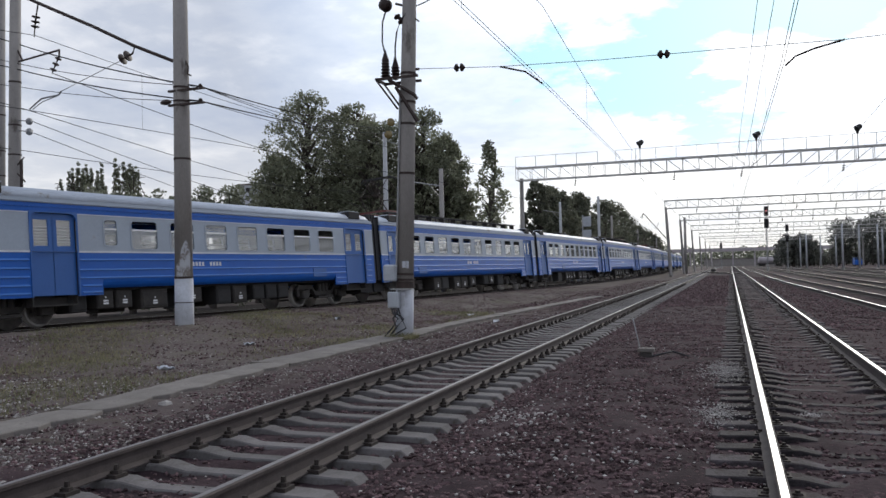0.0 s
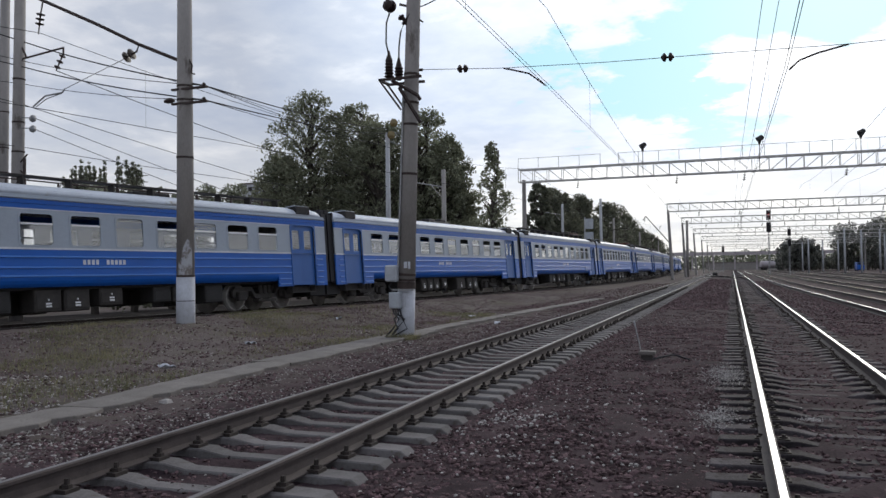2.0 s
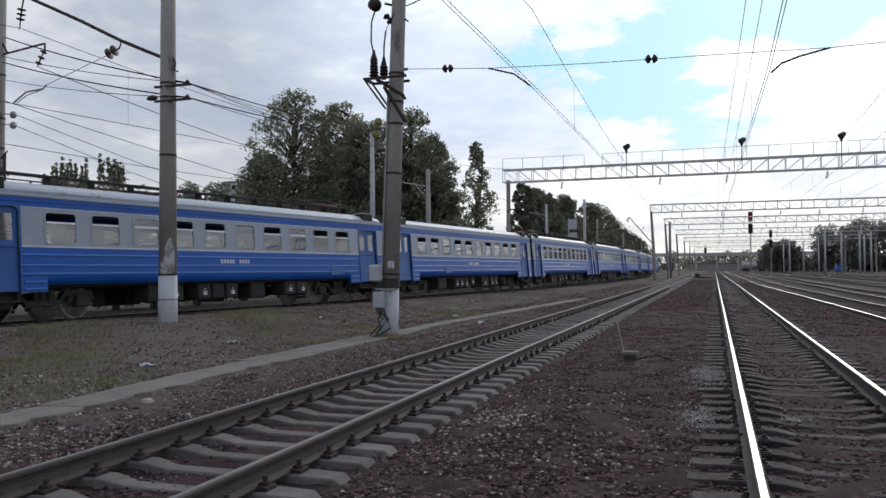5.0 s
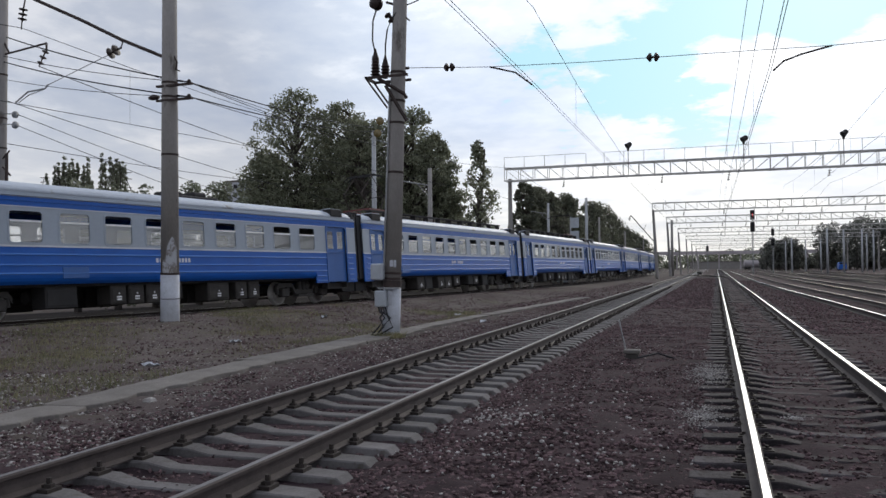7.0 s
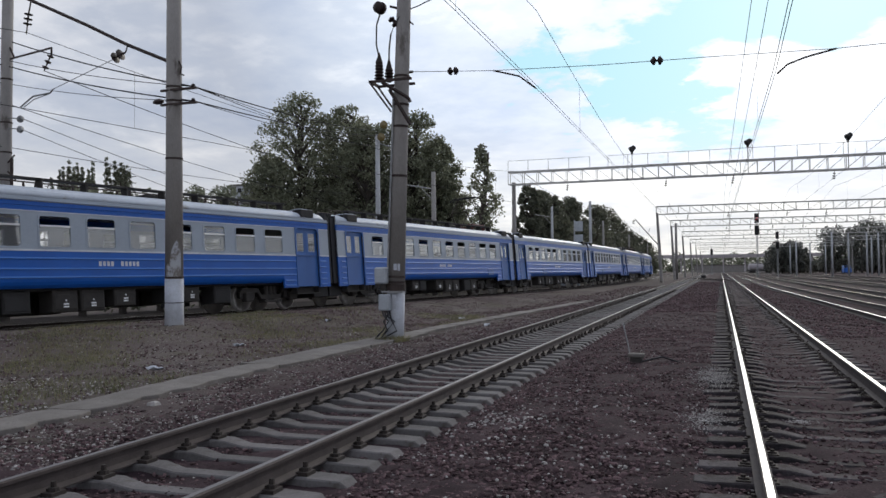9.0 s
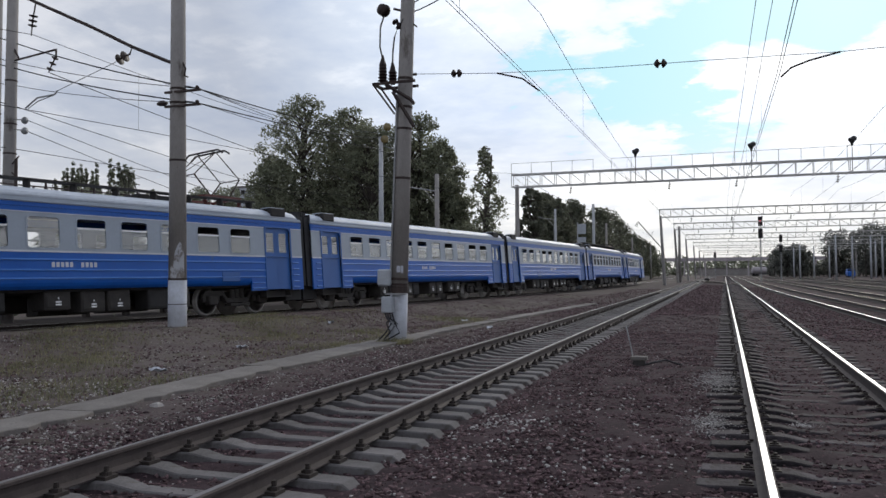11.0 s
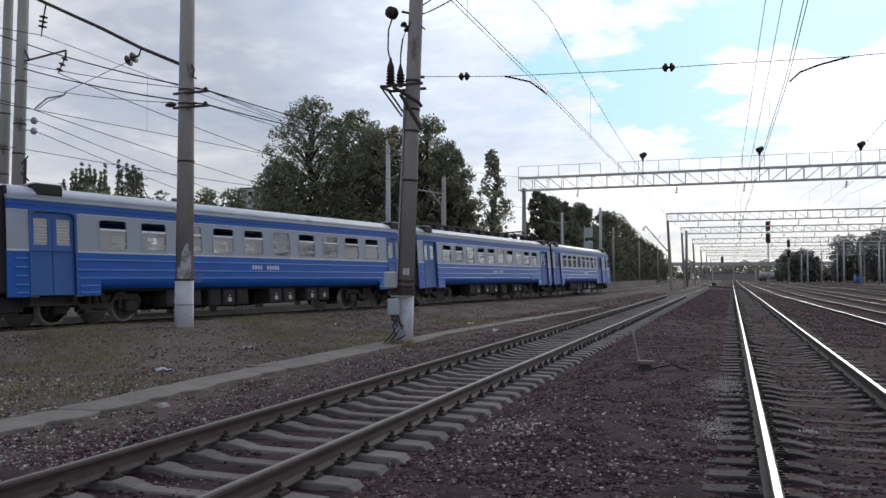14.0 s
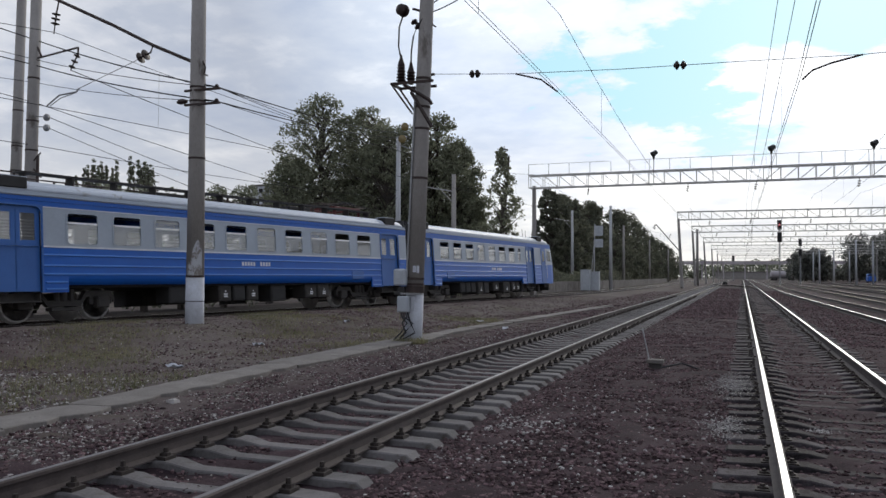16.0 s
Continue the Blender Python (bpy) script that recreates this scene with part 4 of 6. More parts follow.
def build_roof_gear(car, L, raised):
    walkway = Shape()
    for side in (-1, 1):
        walkway.box(-8.8, side * 0.95 - 0.18, 4.40, 8.8, side * 0.95 + 0.18, 4.44)
        for i in range(12):
            x = -8.6 + i * 17.2 / 11
            walkway.box(x - 0.03, side * 0.95 - 0.15, 4.08, x + 0.03, side * 0.95 + 0.15, 4.40)
    part("roof_walkway", walkway, GRIME, car, "dark roof walkway boards")
    cable = Shape()
    for y, z in ((-0.45, 4.52), (0.2, 4.55)):
        cable.tube([(-6.0, y, z), (0, y, z - 0.02), (9.0, y, z)], 0.025, 6)
        for i in range(9):
            x = -5.6 + i * 1.75
            cable.lathe((x, y, 4.18), (0, 0, 1), [(0, 0.05), (0.1, 0.07), (0.2, 0.045), (0.34, 0.03)], 8)
    part("roof_busbar", cable, RUST, car, "rusty roof busbar on insulators")
    for x0, x1, w, h in ((-5.0, -3.6, 0.55, 4.42), (2.0, 3.6, 0.5, 4.38)):
        part("roof_box", Shape().box(x0, -w, 4.16, x1, w, h, 0.03), DARK, car, "dark roof equipment box")
    # pantograph near the -x end
    px = -7.4
    base = Shape()
    for y in (-0.75, 0.75):
        base.box(px - 0.95, y - 0.04, 4.52, px + 0.95, y + 0.04, 4.60)
    for x in (-0.95, 0.87):
        base.box(px + x, -0.75, 4.52, px + x + 0.08, 0.75, 4.60)
    for x in (-0.9, 0.9):
        for y in (-0.72, 0.72):
            base.lathe((px + x, y, 4.16), (0, 0, 1), [(0, 0.09), (0.1, 0.1), (0.14, 0.07), (0.22, 0.1), (0.26, 0.07), (0.36, 0.06)], 10)
    pb = part("pantograph", base, INSULATOR_RED, car, "pantograph on red insulators")
    knee_z, head_z, knee_x = (5.38, 6.38, 1.18) if raised else (4.70, 4.78, 1.75)
    for y in (-0.62, 0.62):
        for sgn in (-1, 1):
            knee = (px + sgn * knee_x, y * 0.85, knee_z)
            part("lower_arm", Shape().tube([(px + sgn * 0.5, y, 4.6), knee], 0.03, 6), RUST, pb)
            part("upper_arm", Shape().tube([knee, (px, y * 0.8, head_z)], 0.022, 6), RUST, pb)
    for sgn in (-1, 1):
        part("knee_bar", Shape().tube([(px + sgn * knee_x, -0.53, knee_z), (px + sgn * knee_x, 0.53, knee_z)], 0.022, 6), RUST, pb)
    part("brace", Shape().tube([(px + knee_x, -0.53, knee_z), (px, 0.5, head_z)], 0.014, 5), RUST, pb)
    head = Shape()
    for x in (-0.18, 0.18):
        head.tube([(px + x, -1.05, head_z - 0.13), (px + x, -0.8, head_z + 0.03), (px + x, 0.8, head_z + 0.03), (px + x, 1.05, head_z - 0.13)], 0.038, 6)
    head.tube([(px - 0.18, 0.4, head_z + 0.02), (px + 0.18, 0.4, head_z + 0.02)], 0.02, 5).tube([(px - 0.18, -0.4, head_z + 0.02), (px + 0.18, -0.4, head_z + 0.02)], 0.02, 5)
    part("collector_head", head, DARK, pb)


def build_train():
    """Eleven carriages: order of kinds, and whether each is turned round."""
    order = [("cab", 1), ("motor", 0), ("trailer_unit", 0), ("motor_lowered", 1), ("trailer_unit", 0), ("motor", 0), ("motor", 1), ("trailer", 0), ("trailer", 0), ("motor_lowered", 1), ("cab", 0)]
    made, cars = {}, []
    for kind, turned in order:
        if kind not in made:
            made[kind] = build_car(kind)
            cars.append((made[kind], turned))
        else:
            cars.append((copy_thing(made[kind], Matrix.Identity(4)), turned))
    return cars


CARS = build_train()


def travelled(t):
    return 8.722e-4 * t ** 3 - 0.0632546 * t * t + 13.0949335 * t - 1.16985


def motions():
    for n, (car, turned) in enumerate(CARS):
        rows = []
        for i in range(33):
            t = i * 0.5
            s = 18.5 + PITCH * n - PITCH / 2 - travelled(t)
            a, _ = on_curve(s - 7.5)
            b, _ = on_curve(s + 7.5)
            mid = (a + b) / 2
            d = b - a
            rz = math.atan2(d.y, d.x)
            m = Matrix.Translation(mid) @ Matrix.Rotation(rz, 4, "Z") @ Matrix.Rotation(-CANT, 4, "X")
            if turned:
                m = m @ Matrix.Rotation(math.pi, 4, "Z")
            rows.append((t, m))
        walk(car, rows)
        for part_ in car.children:
            if part_.name.startswith("wheelset"):
                at, r = Vector(part_.location), part_.location.z
                spin = 1 if turned else -1
                walk(part_, [(k / 30, Matrix.Translation(at) @ Matrix.Rotation(spin * travelled(k / 30) / r, 4, "Y")) for k in range(481)])


# ---------------------------------------------------------------- slab path, stones and grass
def build_slab_path():
    path = thing("slab_path", Matrix.Identity(4), "narrow path of worn grey concrete slabs", "path", kind="structure")
    rng = random.Random(5)
    y = 1.0
    while y < 44:
        length = rng.uniform(1.3, 2.3)
        mid = y + length / 2
        x = -7.50 - 0.48 * math.sin(min(max((mid - 6) / 12, 0), 1) * math.pi / 2) + max(0, mid - 24) * 0.05
        w = 0.37 if mid < 13 else 0.44 if mid < 20 else 0.28
        z = float(ground_height(x, mid)) + 0.06
        g = Shape()
        n = 6
        left = [(-w + rng.uniform(-0.05, 0.04), -length / 2 + length * i / n) for i in range(n + 1)]
        right = [(w + rng.uniform(-0.09, 0.04), length / 2 - length * i / n) for i in range(n + 1)]
        out = left + right
        g.loft([[(a, b, -0.15) for a, b in out], [(a, b, -0.012) for a, b in out], [(a * 0.97, b * 0.995, 0.0) for a, b in out]])
        s = part("slab", g, SLAB, path)
        s.matrix_basis = Matrix.Translation((x, mid, z)) @ Matrix.Rotation(-0.055 if mid > 24 else 0.0, 4, "Z") @ Matrix.Rotation(rng.uniform(-0.012, 0.012), 4, "X") @ Matrix.Rotation(rng.uniform(-0.02, 0.02), 4, "Y")
        y += length + 0.015
    return path


def track_zone(x, y):
    """0 between the tracks, 1 inside a track's sleepers (arrays)."""
    xl = -4.188 - 0.0042 * y
    return np.maximum((np.abs(x - 1.08) < 1.3), (np.abs(x - xl) < 1.36)).astype(float)


def scatter_stones(name, count, boxes, sizes, mat, seed, label, sink=0.35, keep=None, level=None):
    rng = np.random.default_rng(seed)
    ico_v = np.array([(0, 0, 1), (0.89, 0, 0.45), (0.28, 0.85, 0.45), (-0.72, 0.53, 0.45), (-0.72, -0.53, 0.45), (0.28, -0.85, 0.45), (0.72, 0.53, -0.45), (-0.28, 0.85, -0.45), (-0.89, 0, -0.45), (-0.28, -0.85, -0.45), (0.72, -0.53, -0.45)])
    ico_f = np.array([(0, 1, 2), (0, 2, 3), (0, 3, 4), (0, 4, 5), (0, 5, 1), (1, 6, 2), (2, 7, 3), (3, 8, 4), (4, 9, 5), (5, 10, 1), (2, 6, 7), (3, 7, 8), (4, 8, 9), (5, 9, 10), (1, 10, 6)])
    verts, faces, n = [], [], 0
    for (x0, x1, y0, y1), share_ in boxes:
        k = int(count * share_)
        x = rng.uniform(x0, x1, k)
        y = y0 + (y1 - y0) * rng.uniform(0, 1, k) ** 1.6
        ok = np.ones(k, bool) if keep is None else keep(x, y, rng)
        x, y = x[ok], y[ok]
        size = rng.uniform(sizes[0] ** 0.5, sizes[1] ** 0.5, len(x)) ** 2
        z = ground_height(x, y) if level is None else np.full(len(x), level)
        shape = ico_v[None] * rng.uniform(0.6, 1.25, (len(x), 11, 1)) * np.stack([rng.uniform(0.7, 1.3, len(x)), rng.uniform(0.7, 1.3, len(x)), rng.uniform(0.5, 0.9, len(x))], -1)[:, None]
        a = rng.uniform(0, 6.28, len(x))
        c, s = np.cos(a)[:, None], np.sin(a)[:, None]
        vx = shape[..., 0] * c - shape[..., 1] * s
        vy = shape[..., 0] * s + shape[..., 1] * c
        v = np.stack([vx * size[:, None] + x[:, None], vy * size[:, None] + y[:, None], shape[..., 2] * size[:, None] + (z + size * sink)[:, None]], -1)
        verts.append(v.reshape(-1, 3))
        faces.append((ico_f[None] + (np.arange(len(x)) * 11)[:, None, None] + n).reshape(-1, 3))
        n += len(x) * 11
    me = bpy.data.meshes.new(name)
    me.from_pydata(np.concatenate(verts), [], np.concatenate(faces).tolist())
    me.materials.append(mat)
    return tagged(new(name, me), label, "stones", kind="stuff")


def blades(name, count, box, height, mat, seed, label, keep=None):
    rng = np.random.default_rng(seed)
    x = rng.uniform(box[0], box[1], count)
    y = rng.uniform(box[2], box[3], count)
    if keep is not None:
        ok = keep(x, y)
        x, y = x[ok], y[ok]
    k = len(x)
    z = ground_height(x, y) - 0.02
    a = rng.uniform(0, 6.28, k)
    h = rng.uniform(height[0], height[1], k)
    lean = rng.normal(0, 0.35, (k, 2)) * h[:, None]
    w = rng.uniform(0.004, 0.010, k)
    p0 = np.stack([x - np.cos(a) * w, y - np.sin(a) * w, z], -1)
    p1 = np.stack([x + np.cos(a) * w, y + np.sin(a) * w, z], -1)
    p2 = np.stack([x + lean[:, 0], y + lean[:, 1], z + h], -1)
    me = bpy.data.meshes.new(name)
    me.from_pydata(np.stack([p0, p1, p2], 1).reshape(-1, 3), [], np.arange(k * 3).reshape(-1, 3).tolist())
    me.materials.append(mat)
    return tagged(new(name, me), label, "grass", kind="stuff")


# ---------------------------------------------------------------- catenary poles and their gear
def concrete_pole(base, top, r0, r1, label, white=0.0, bands=(), parts=24):
    base, top = Vector(base), Vector(top)
    pole = thing("catenary_pole", Matrix.Translation(base), label, "pole", "concrete catenary poles")
    d = top - base
    at = lambda k: d * k
    h = d.length
    k0 = white / h
    if white:
        part("whitewashed_base", Shape().tube([at(-0.03), at(k0)], [r0 + 0.006, r0 + (r1 - r0) * k0 + 0.006], 20), WHITEWASH, pole, "flaking white painted pole base", True)
    part("shaft", Shape().tube([at(k0 if white else -0.03), at(0.5), at(1)], [r0 + (r1 - r0) * k0, (r0 + r1) / 2, r1], 20), POLE, pole, "", True)
    for z in bands:
        k = z / h
        r = r0 + (r1 - r0) * k
        part("steel_band", Shape().lathe(at(k), d, [(-0.03, r), (-0.03, r + 0.012), (0.03, r + 0.012), (0.03, r)], 18), RUST, pole)
    return pole


def disc_string(g, a, b, count, r):
    a, b = Vector(a), Vector(b)
    prof = []
    length = (b - a).length
    for i in range(count):
        s = length * (i + 0.2) / count
        w = length / count
        prof += [(s, 0.02), (s + w * 0.15, r), (s + w * 0.35, r * 0.95), (s + w * 0.5, 0.03)]
    return g.lathe(a, b - a, [(0, 0.015)] + prof + [(length, 0.015)], 12)


def build_pole_a():
    p = concrete_pole((-14.84, 19.39, -0.02), (-14.66, 19.15, 11.2), 0.262, 0.19, "tall grey concrete catenary pole with whitewashed base", 1.42, (1.45, 4.85, 6.5, 6.9))
    rng = random.Random(2)
    rows = []
    for i in range(11):
        ang = -1.9 + 1.75 * i / 10
        top = 2.55 - 0.9 * abs(i - 7) / 7 + rng.uniform(-0.12, 0.1)
        rows.append([(0.2585 * math.cos(ang) + z * 0.016, 0.2585 * math.sin(ang) - z * 0.0215, z) for z in (1.46, (1.46 + top) / 2, top)])
    part("worn_paint", Shape().loft(rows, False, False), WORN, p, "patchy remains of white paint", True)
    hoop = Shape().lathe((0.01, -0.015, 0.72), (0, 0, 1), [(0, 0.262), (0, 0.275), (0.02, 0.275), (0.02, 0.262)], 18)
    part("wire_hoop", hoop, RUST, p)
    arm = Shape().tube([(0.1, -0.2, 7.58), (-0.25, -0.09, 7.74), (-1.58, -0.09, 8.32), (-3.07, -0.09, 9.07), (-5.1, -0.09, 10.02), (-6.9, -0.09, 10.88)], 0.05, 8)
    c = part("cantilever_tube", arm, RUST, p, "long dark sloping cantilever tube")
    ins = Shape().tube([(-5.24, -0.09, 10.05), (-5.32, -0.09, 9.7)], 0.025, 5)
    disc_string(ins, (-5.32, -0.09, 9.72), (-5.38, -0.09, 9.28), 3, 0.13)
    ins.tube([(-5.38, -0.09, 9.3), (-5.41, -0.09, 9.04)], 0.02, 5)
    part("insulator", ins, PORCELAIN, c, "dark hanging disc insulator")
    ins = Shape().tube([(-1.56, -0.09, 8.31), (-1.64, -0.09, 8.10), (-1.78, -0.09, 8.06)], 0.03, 5)
    disc_string(ins, (-1.74, -0.09, 8.08), (-2.12, -0.09, 7.93), 2, 0.17)
    part("insulator", ins, PORCELAIN, c, "dark disc insulator of the steady arm")
    st = Shape().tube([(-2.1, -0.09, 7.93), (-4.4, -0.09, 7.22)], 0.012, 5).tube([(-4.36, -0.09, 7.24), (-4.46, -0.09, 7.13), (-5.14, -0.09, 7.08), (-5.62, -0.09, 6.79)], 0.026, 6).tube([(-4.5, -0.07, 7.12), (-5.1, -0.09, 6.98), (-5.5, -0.09, 6.77)], 0.016, 5)
    part("steady_arm", st, GALV, c, "thin grey steady arm")
    for z, x in ((6.78, 0.0), (6.37, 0.0)):
        part("bracket", Shape().box(-0.2, -0.36, z - 0.03, 1.0, -0.28, z + 0.03), RUST, p, "steel feeder bracket")
        part("insulator", Shape().lathe((0.89, -0.32, z + 0.02), (0, 0, 1), [(0, 0.05), (0.06, 0.06), (0.1, 0.03)], 8), PORCELAIN, p)
    part("insulator", Shape().lathe((-0.33, -0.25, 6.42), (0, -0.3, 1), [(0, 0.06), (0.04, 0.16), (0.1, 0.16), (0.16, 0.05)], 12), PORCELAIN, p)
    part("bracket", Shape().tube([(0.25, -0.2, 7.75), (0.42, -0.22, 7.45), (0.38, -0.22, 7.25), (0.5, -0.22, 7.2)], 0.025, 6), RUST, p)
    return p


def build_pole_b():
    p = concrete_pole((-7.82, 18.92, -0.16), (-7.36, 18.80, 10.6), 0.222, 0.165, "leaning concrete pole with switch gear and cable boxes", 1.20, (1.56, 1.42, 4.1, 5.35, 5.9, 6.62))
    lean = lambda z: (0.0428 * z, -0.011 * z)
    def off(x, y, z):
        a, b = lean(z)
        return (x + a, y + b, z)
    # rust-stained wrap over the whitewash
    part("cable_clamp", Shape().lathe(off(0, 0, 1.20), (0.043, -0.011, 1), [(0, 0.222), (0, 0.236), (0.18, 0.234), (0.18, 0.22)], 18), RUST, p, "rusty wrap round the pole")
    part("cable_clamp", Shape().box(*off(-0.30, -0.30, 1.16)[:2], 1.16, *off(0.29, -0.20, 1.16)[:2], 1.20), GALV, p)
    low = part("junction_box", Shape().box(-0.27, -0.42, 0.72, 0.02, -0.20, 1.12, 0.02), BOX_PAINT, p, "pale grey steel junction box")
    part("lid_rim", Shape().box(-0.24, -0.432, 0.76, -0.01, -0.42, 1.08), BOX_PAINT, low)
    up = part("junction_box", Shape().box(-0.40, -0.38, 1.38, -0.07, -0.18, 1.80, 0.04), BOX_PAINT, p, "pale grey cable box")
    for x0, x1, z0, z1 in ((0.08, 0.17, 1.72, 1.88), (0.19, 0.25, 1.70, 1.88), (0.03, 0.13, 0.75, 1.1)):
        part("plate", Shape().box(x0, -0.245, z0, x1, -0.232, z1), WHITEWASH, p, "small blank white plate")
    cables = Shape()
    rng = random.Random(9)
    for i in range(4):
        x = -0.22 + i * 0.06
        cables = Shape()
        cables.tube([(x, -0.30, 0.74), (x + 0.06, -0.34, 0.60), (x + (0.2, 0.3, -0.05, 0.12)[i], -0.36, 0.45), (x + (0.05, 0.12, 0.1, 0.2)[i] + rng.uniform(-0.05, 0.05), -0.36, 0.22), (x - 0.16 + rng.uniform(-0.1, 0.08), -0.42, -0.04)], 0.022, 6)
        part("cable", cables, RUBBER, p, "black looping cable")
    part("cable", Shape().tube([(-0.2, -0.3, 1.4), (-0.28, -0.38, 1.26), (-0.16, -0.36, 1.1)], 0.016, 6), RUBBER, p, "black looping cable")
    part("conduit", Shape().tube([off(-0.17, -0.18, 1.6), off(-0.16, -0.17, 4.0), off(-0.15, -0.16, 6.2)], 0.028, 8), GALV, p, "grey conduit up the pole")
    # switch platform
    plat = Shape()
    z = 6.42
    plat.box(-0.72 + 0.27, -0.50, z, 0.42 + 0.27, -0.44, z + 0.06).box(-0.72 + 0.27, 0.05, z, 0.3 + 0.27, 0.11, z + 0.06).box(-0.72 + 0.27, -0.5, z, -0.66 + 0.27, 0.11, z + 0.06)
    plat.tube([(-0.42, -0.47, z), (0.12, -0.42, z - 0.75)], 0.025, 6).tube([(-0.42, 0.05, z), (0.12, 0.0, z - 0.75)], 0.025, 6)
    plat.tube([(-0.1, -0.47, z), (0.55, -0.36, z - 0.42), (0.60, -0.30, z - 0.52)], 0.045, 4).tube([(0.1, -0.47, z - 0.2), (0.62, -0.36, z - 1.1)], 0.045, 4)
    part("switch_platform", plat, RUST, p, "rusty steel switch platform")
    for x, y, h, n_ribs in ((-0.22, -0.35, 0.60, 6), (-0.04, -0.14, 0.48, 4)):
        g = Shape()
        prof = [(0, 0.05)]
        for i in range(n_ribs):
            prof += [(0.04 + i * 0.08, 0.09), (0.065 + i * 0.08, 0.135 - 0.008 * i), (0.10 + i * 0.08, 0.085)]
        g.lathe((x, y, z + 0.06), (0, 0, 1), prof + [(h, 0.05), (h + 0.12, 0.02)], 12)
        part("arrester", g, PORCELAIN, p, "ribbed brown porcelain arrester")
    part("jumper_cable", Shape().tube([(-0.22, -0.35, z + 0.66), (-0.30, -0.34, z + 1.0), (-0.29, -0.33, z + 1.5), (-0.20, -0.3, z + 1.8), (-0.16, -0.25, z + 1.92)], 0.02, 6).tube([(-0.04, -0.14, z + 0.54), (-0.02, -0.17, z + 0.9), (0.04, -0.2, z + 1.25), (0.16, -0.24, z + 1.5), (0.32, -0.25, z + 1.68)], 0.02, 6), RUBBER, p, "curved black jumper cable")
    g = Shape()
    g.lathe((-0.16, -0.20, 8.34), (-0.3, -0.95, 0.05), [(0, 0.05), (0.04, 0.15), (0.10, 0.16), (0.14, 0.06), (0.18, 0.15), (0.24, 0.14), (0.28, 0.04)], 14)
    part("insulator", g, PORCELAIN, p, "round dark disc insulator")
    for a, b in (((0.02, -0.2, 8.4), (0.3, -0.12, 8.32)), ((0.05, -0.2, 8.1), (0.3, -0.15, 7.9))):
        part("bracket", Shape().tube([a, b], 0.03, 6), RUST, p)
    g = Shape()
    disc_string(g, (0.02, -0.2, 8.12), (0.22, -0.2, 7.85), 2, 0.09)
    part("insulator", g, PORCELAIN, p)
    part("bracket", Shape().tube([(0.28, 0, 6.73), (0.55, 0, 6.73)], 0.035, 6), RUST, p)
    part("bracket", Shape().tube([(0.5, -0.1, 8.0), (0.62, -0.12, 7.9)], 0.02, 5), RUST, p)
    part("guy_cable", Shape().tube(wire_points((0.36, 0, 8.3), (2.6, 1.2, 10.3), 0.25), 0.016, 5).tube(wire_points((0.36, 0, 8.5), (2.0, 1.0, 10.5), 0.2), 0.016, 5), RUBBER, p)
    return p


def build_span():
    """Cross wire from the leaning pole over both tracks with its insulators and steady arms."""
    span = thing("cross_span_wire", Matrix.Identity(4), "thin cross-span wire with dark insulators over two tracks", "overhead wire")
    pts = [(-7.29, 18.9, 6.57), (-6.19, 18.9, 6.48), (-5.15, 18.9, 6.40), (-2.69, 18.9, 6.30), (-1.29, 18.9, 6.27), (-0.13, 18.9, 6.25), (2.42, 18.9, 6.18), (9.5, 18.9, 6.3), (21.5, 18.9, 6.6)]
    part("wire", Shape().tube(pts, 0.008, 5), WIRE, span)
    for x, z in ((-6.19, 6.48), (-1.29, 6.27)):
        g = Shape().lathe((x - 0.15, 18.9, z + 0.01), (1, 0, -0.03), [(0, 0.02), (0.06, 0.10), (0.10, 0.10), (0.13, 0.03), (0.16, 0.02), (0.19, 0.10), (0.23, 0.10), (0.29, 0.02)], 12)
        part("insulator", g, PORCELAIN, span, "twin disc insulator")
    for pts_, r in (([(-5.15, 18.9, 6.40), (-4.52, 18.9, 6.21), (-4.11, 18.9, 5.88)], 0.022), ([(2.42, 18.9, 6.18), (1.81, 18.9, 6.05), (1.45, 18.9, 5.93), (1.24, 18.9, 5.74)], 0.022)):
        part("steady_arm", Shape().tube(pts_, r, 6), RUST, span, "short steady arm")
    post = concrete_pole((21.6, 18.9, -0.2), (21.6, 18.9, 10.5), 0.22, 0.16, "grey concrete catenary pole across the yard")
    return span


def catenary(name, x, contact, messenger, y0, y1, step, label, stagger=0.0, drop=1.0, twin=0.0):
    """Contact wire (or a twin pair), sagging messenger and droppers along y."""
    line = thing(name, Matrix.Identity(4), label, "overhead wire", "overhead lines along the tracks")
    n = int((y1 - y0) / step)
    cw = [(x + stagger * (1 if i % 2 else -1), y0 + i * step, contact) for i in range(n + 1)]
    part("contact_wire", Shape().tube(cw, 0.0075, 4), WIRE, line)
    if twin:
        part("contact_wire", Shape().tube([(a + twin, b, c + 0.01) for a, b, c in cw], 0.0075, 4), WIRE, line)
    mw, held = [], [(p[0], p[1], messenger) for p in cw]
    for i in range(n):
        mw += wire_points(held[i], held[i + 1], drop)[:-1]
    part("messenger_wire", Shape().tube(mw, 0.008, 4), WIRE, line)
    dr = Shape()
    for i in range(n):
        pts = wire_points(held[i], held[i + 1], drop)
        for k in (1, 3, 5, 7):
            if pts[k].y < 160:
                dr.tube([pts[k], (pts[k].x, pts[k].y, contact)], 0.004, 3)
    tagged(part("dropper", dr, WIRE, line), kind="stuff")
    return line


MAST = (-24.0, 55.0)  # the pale mast behind the train that ends the feeders


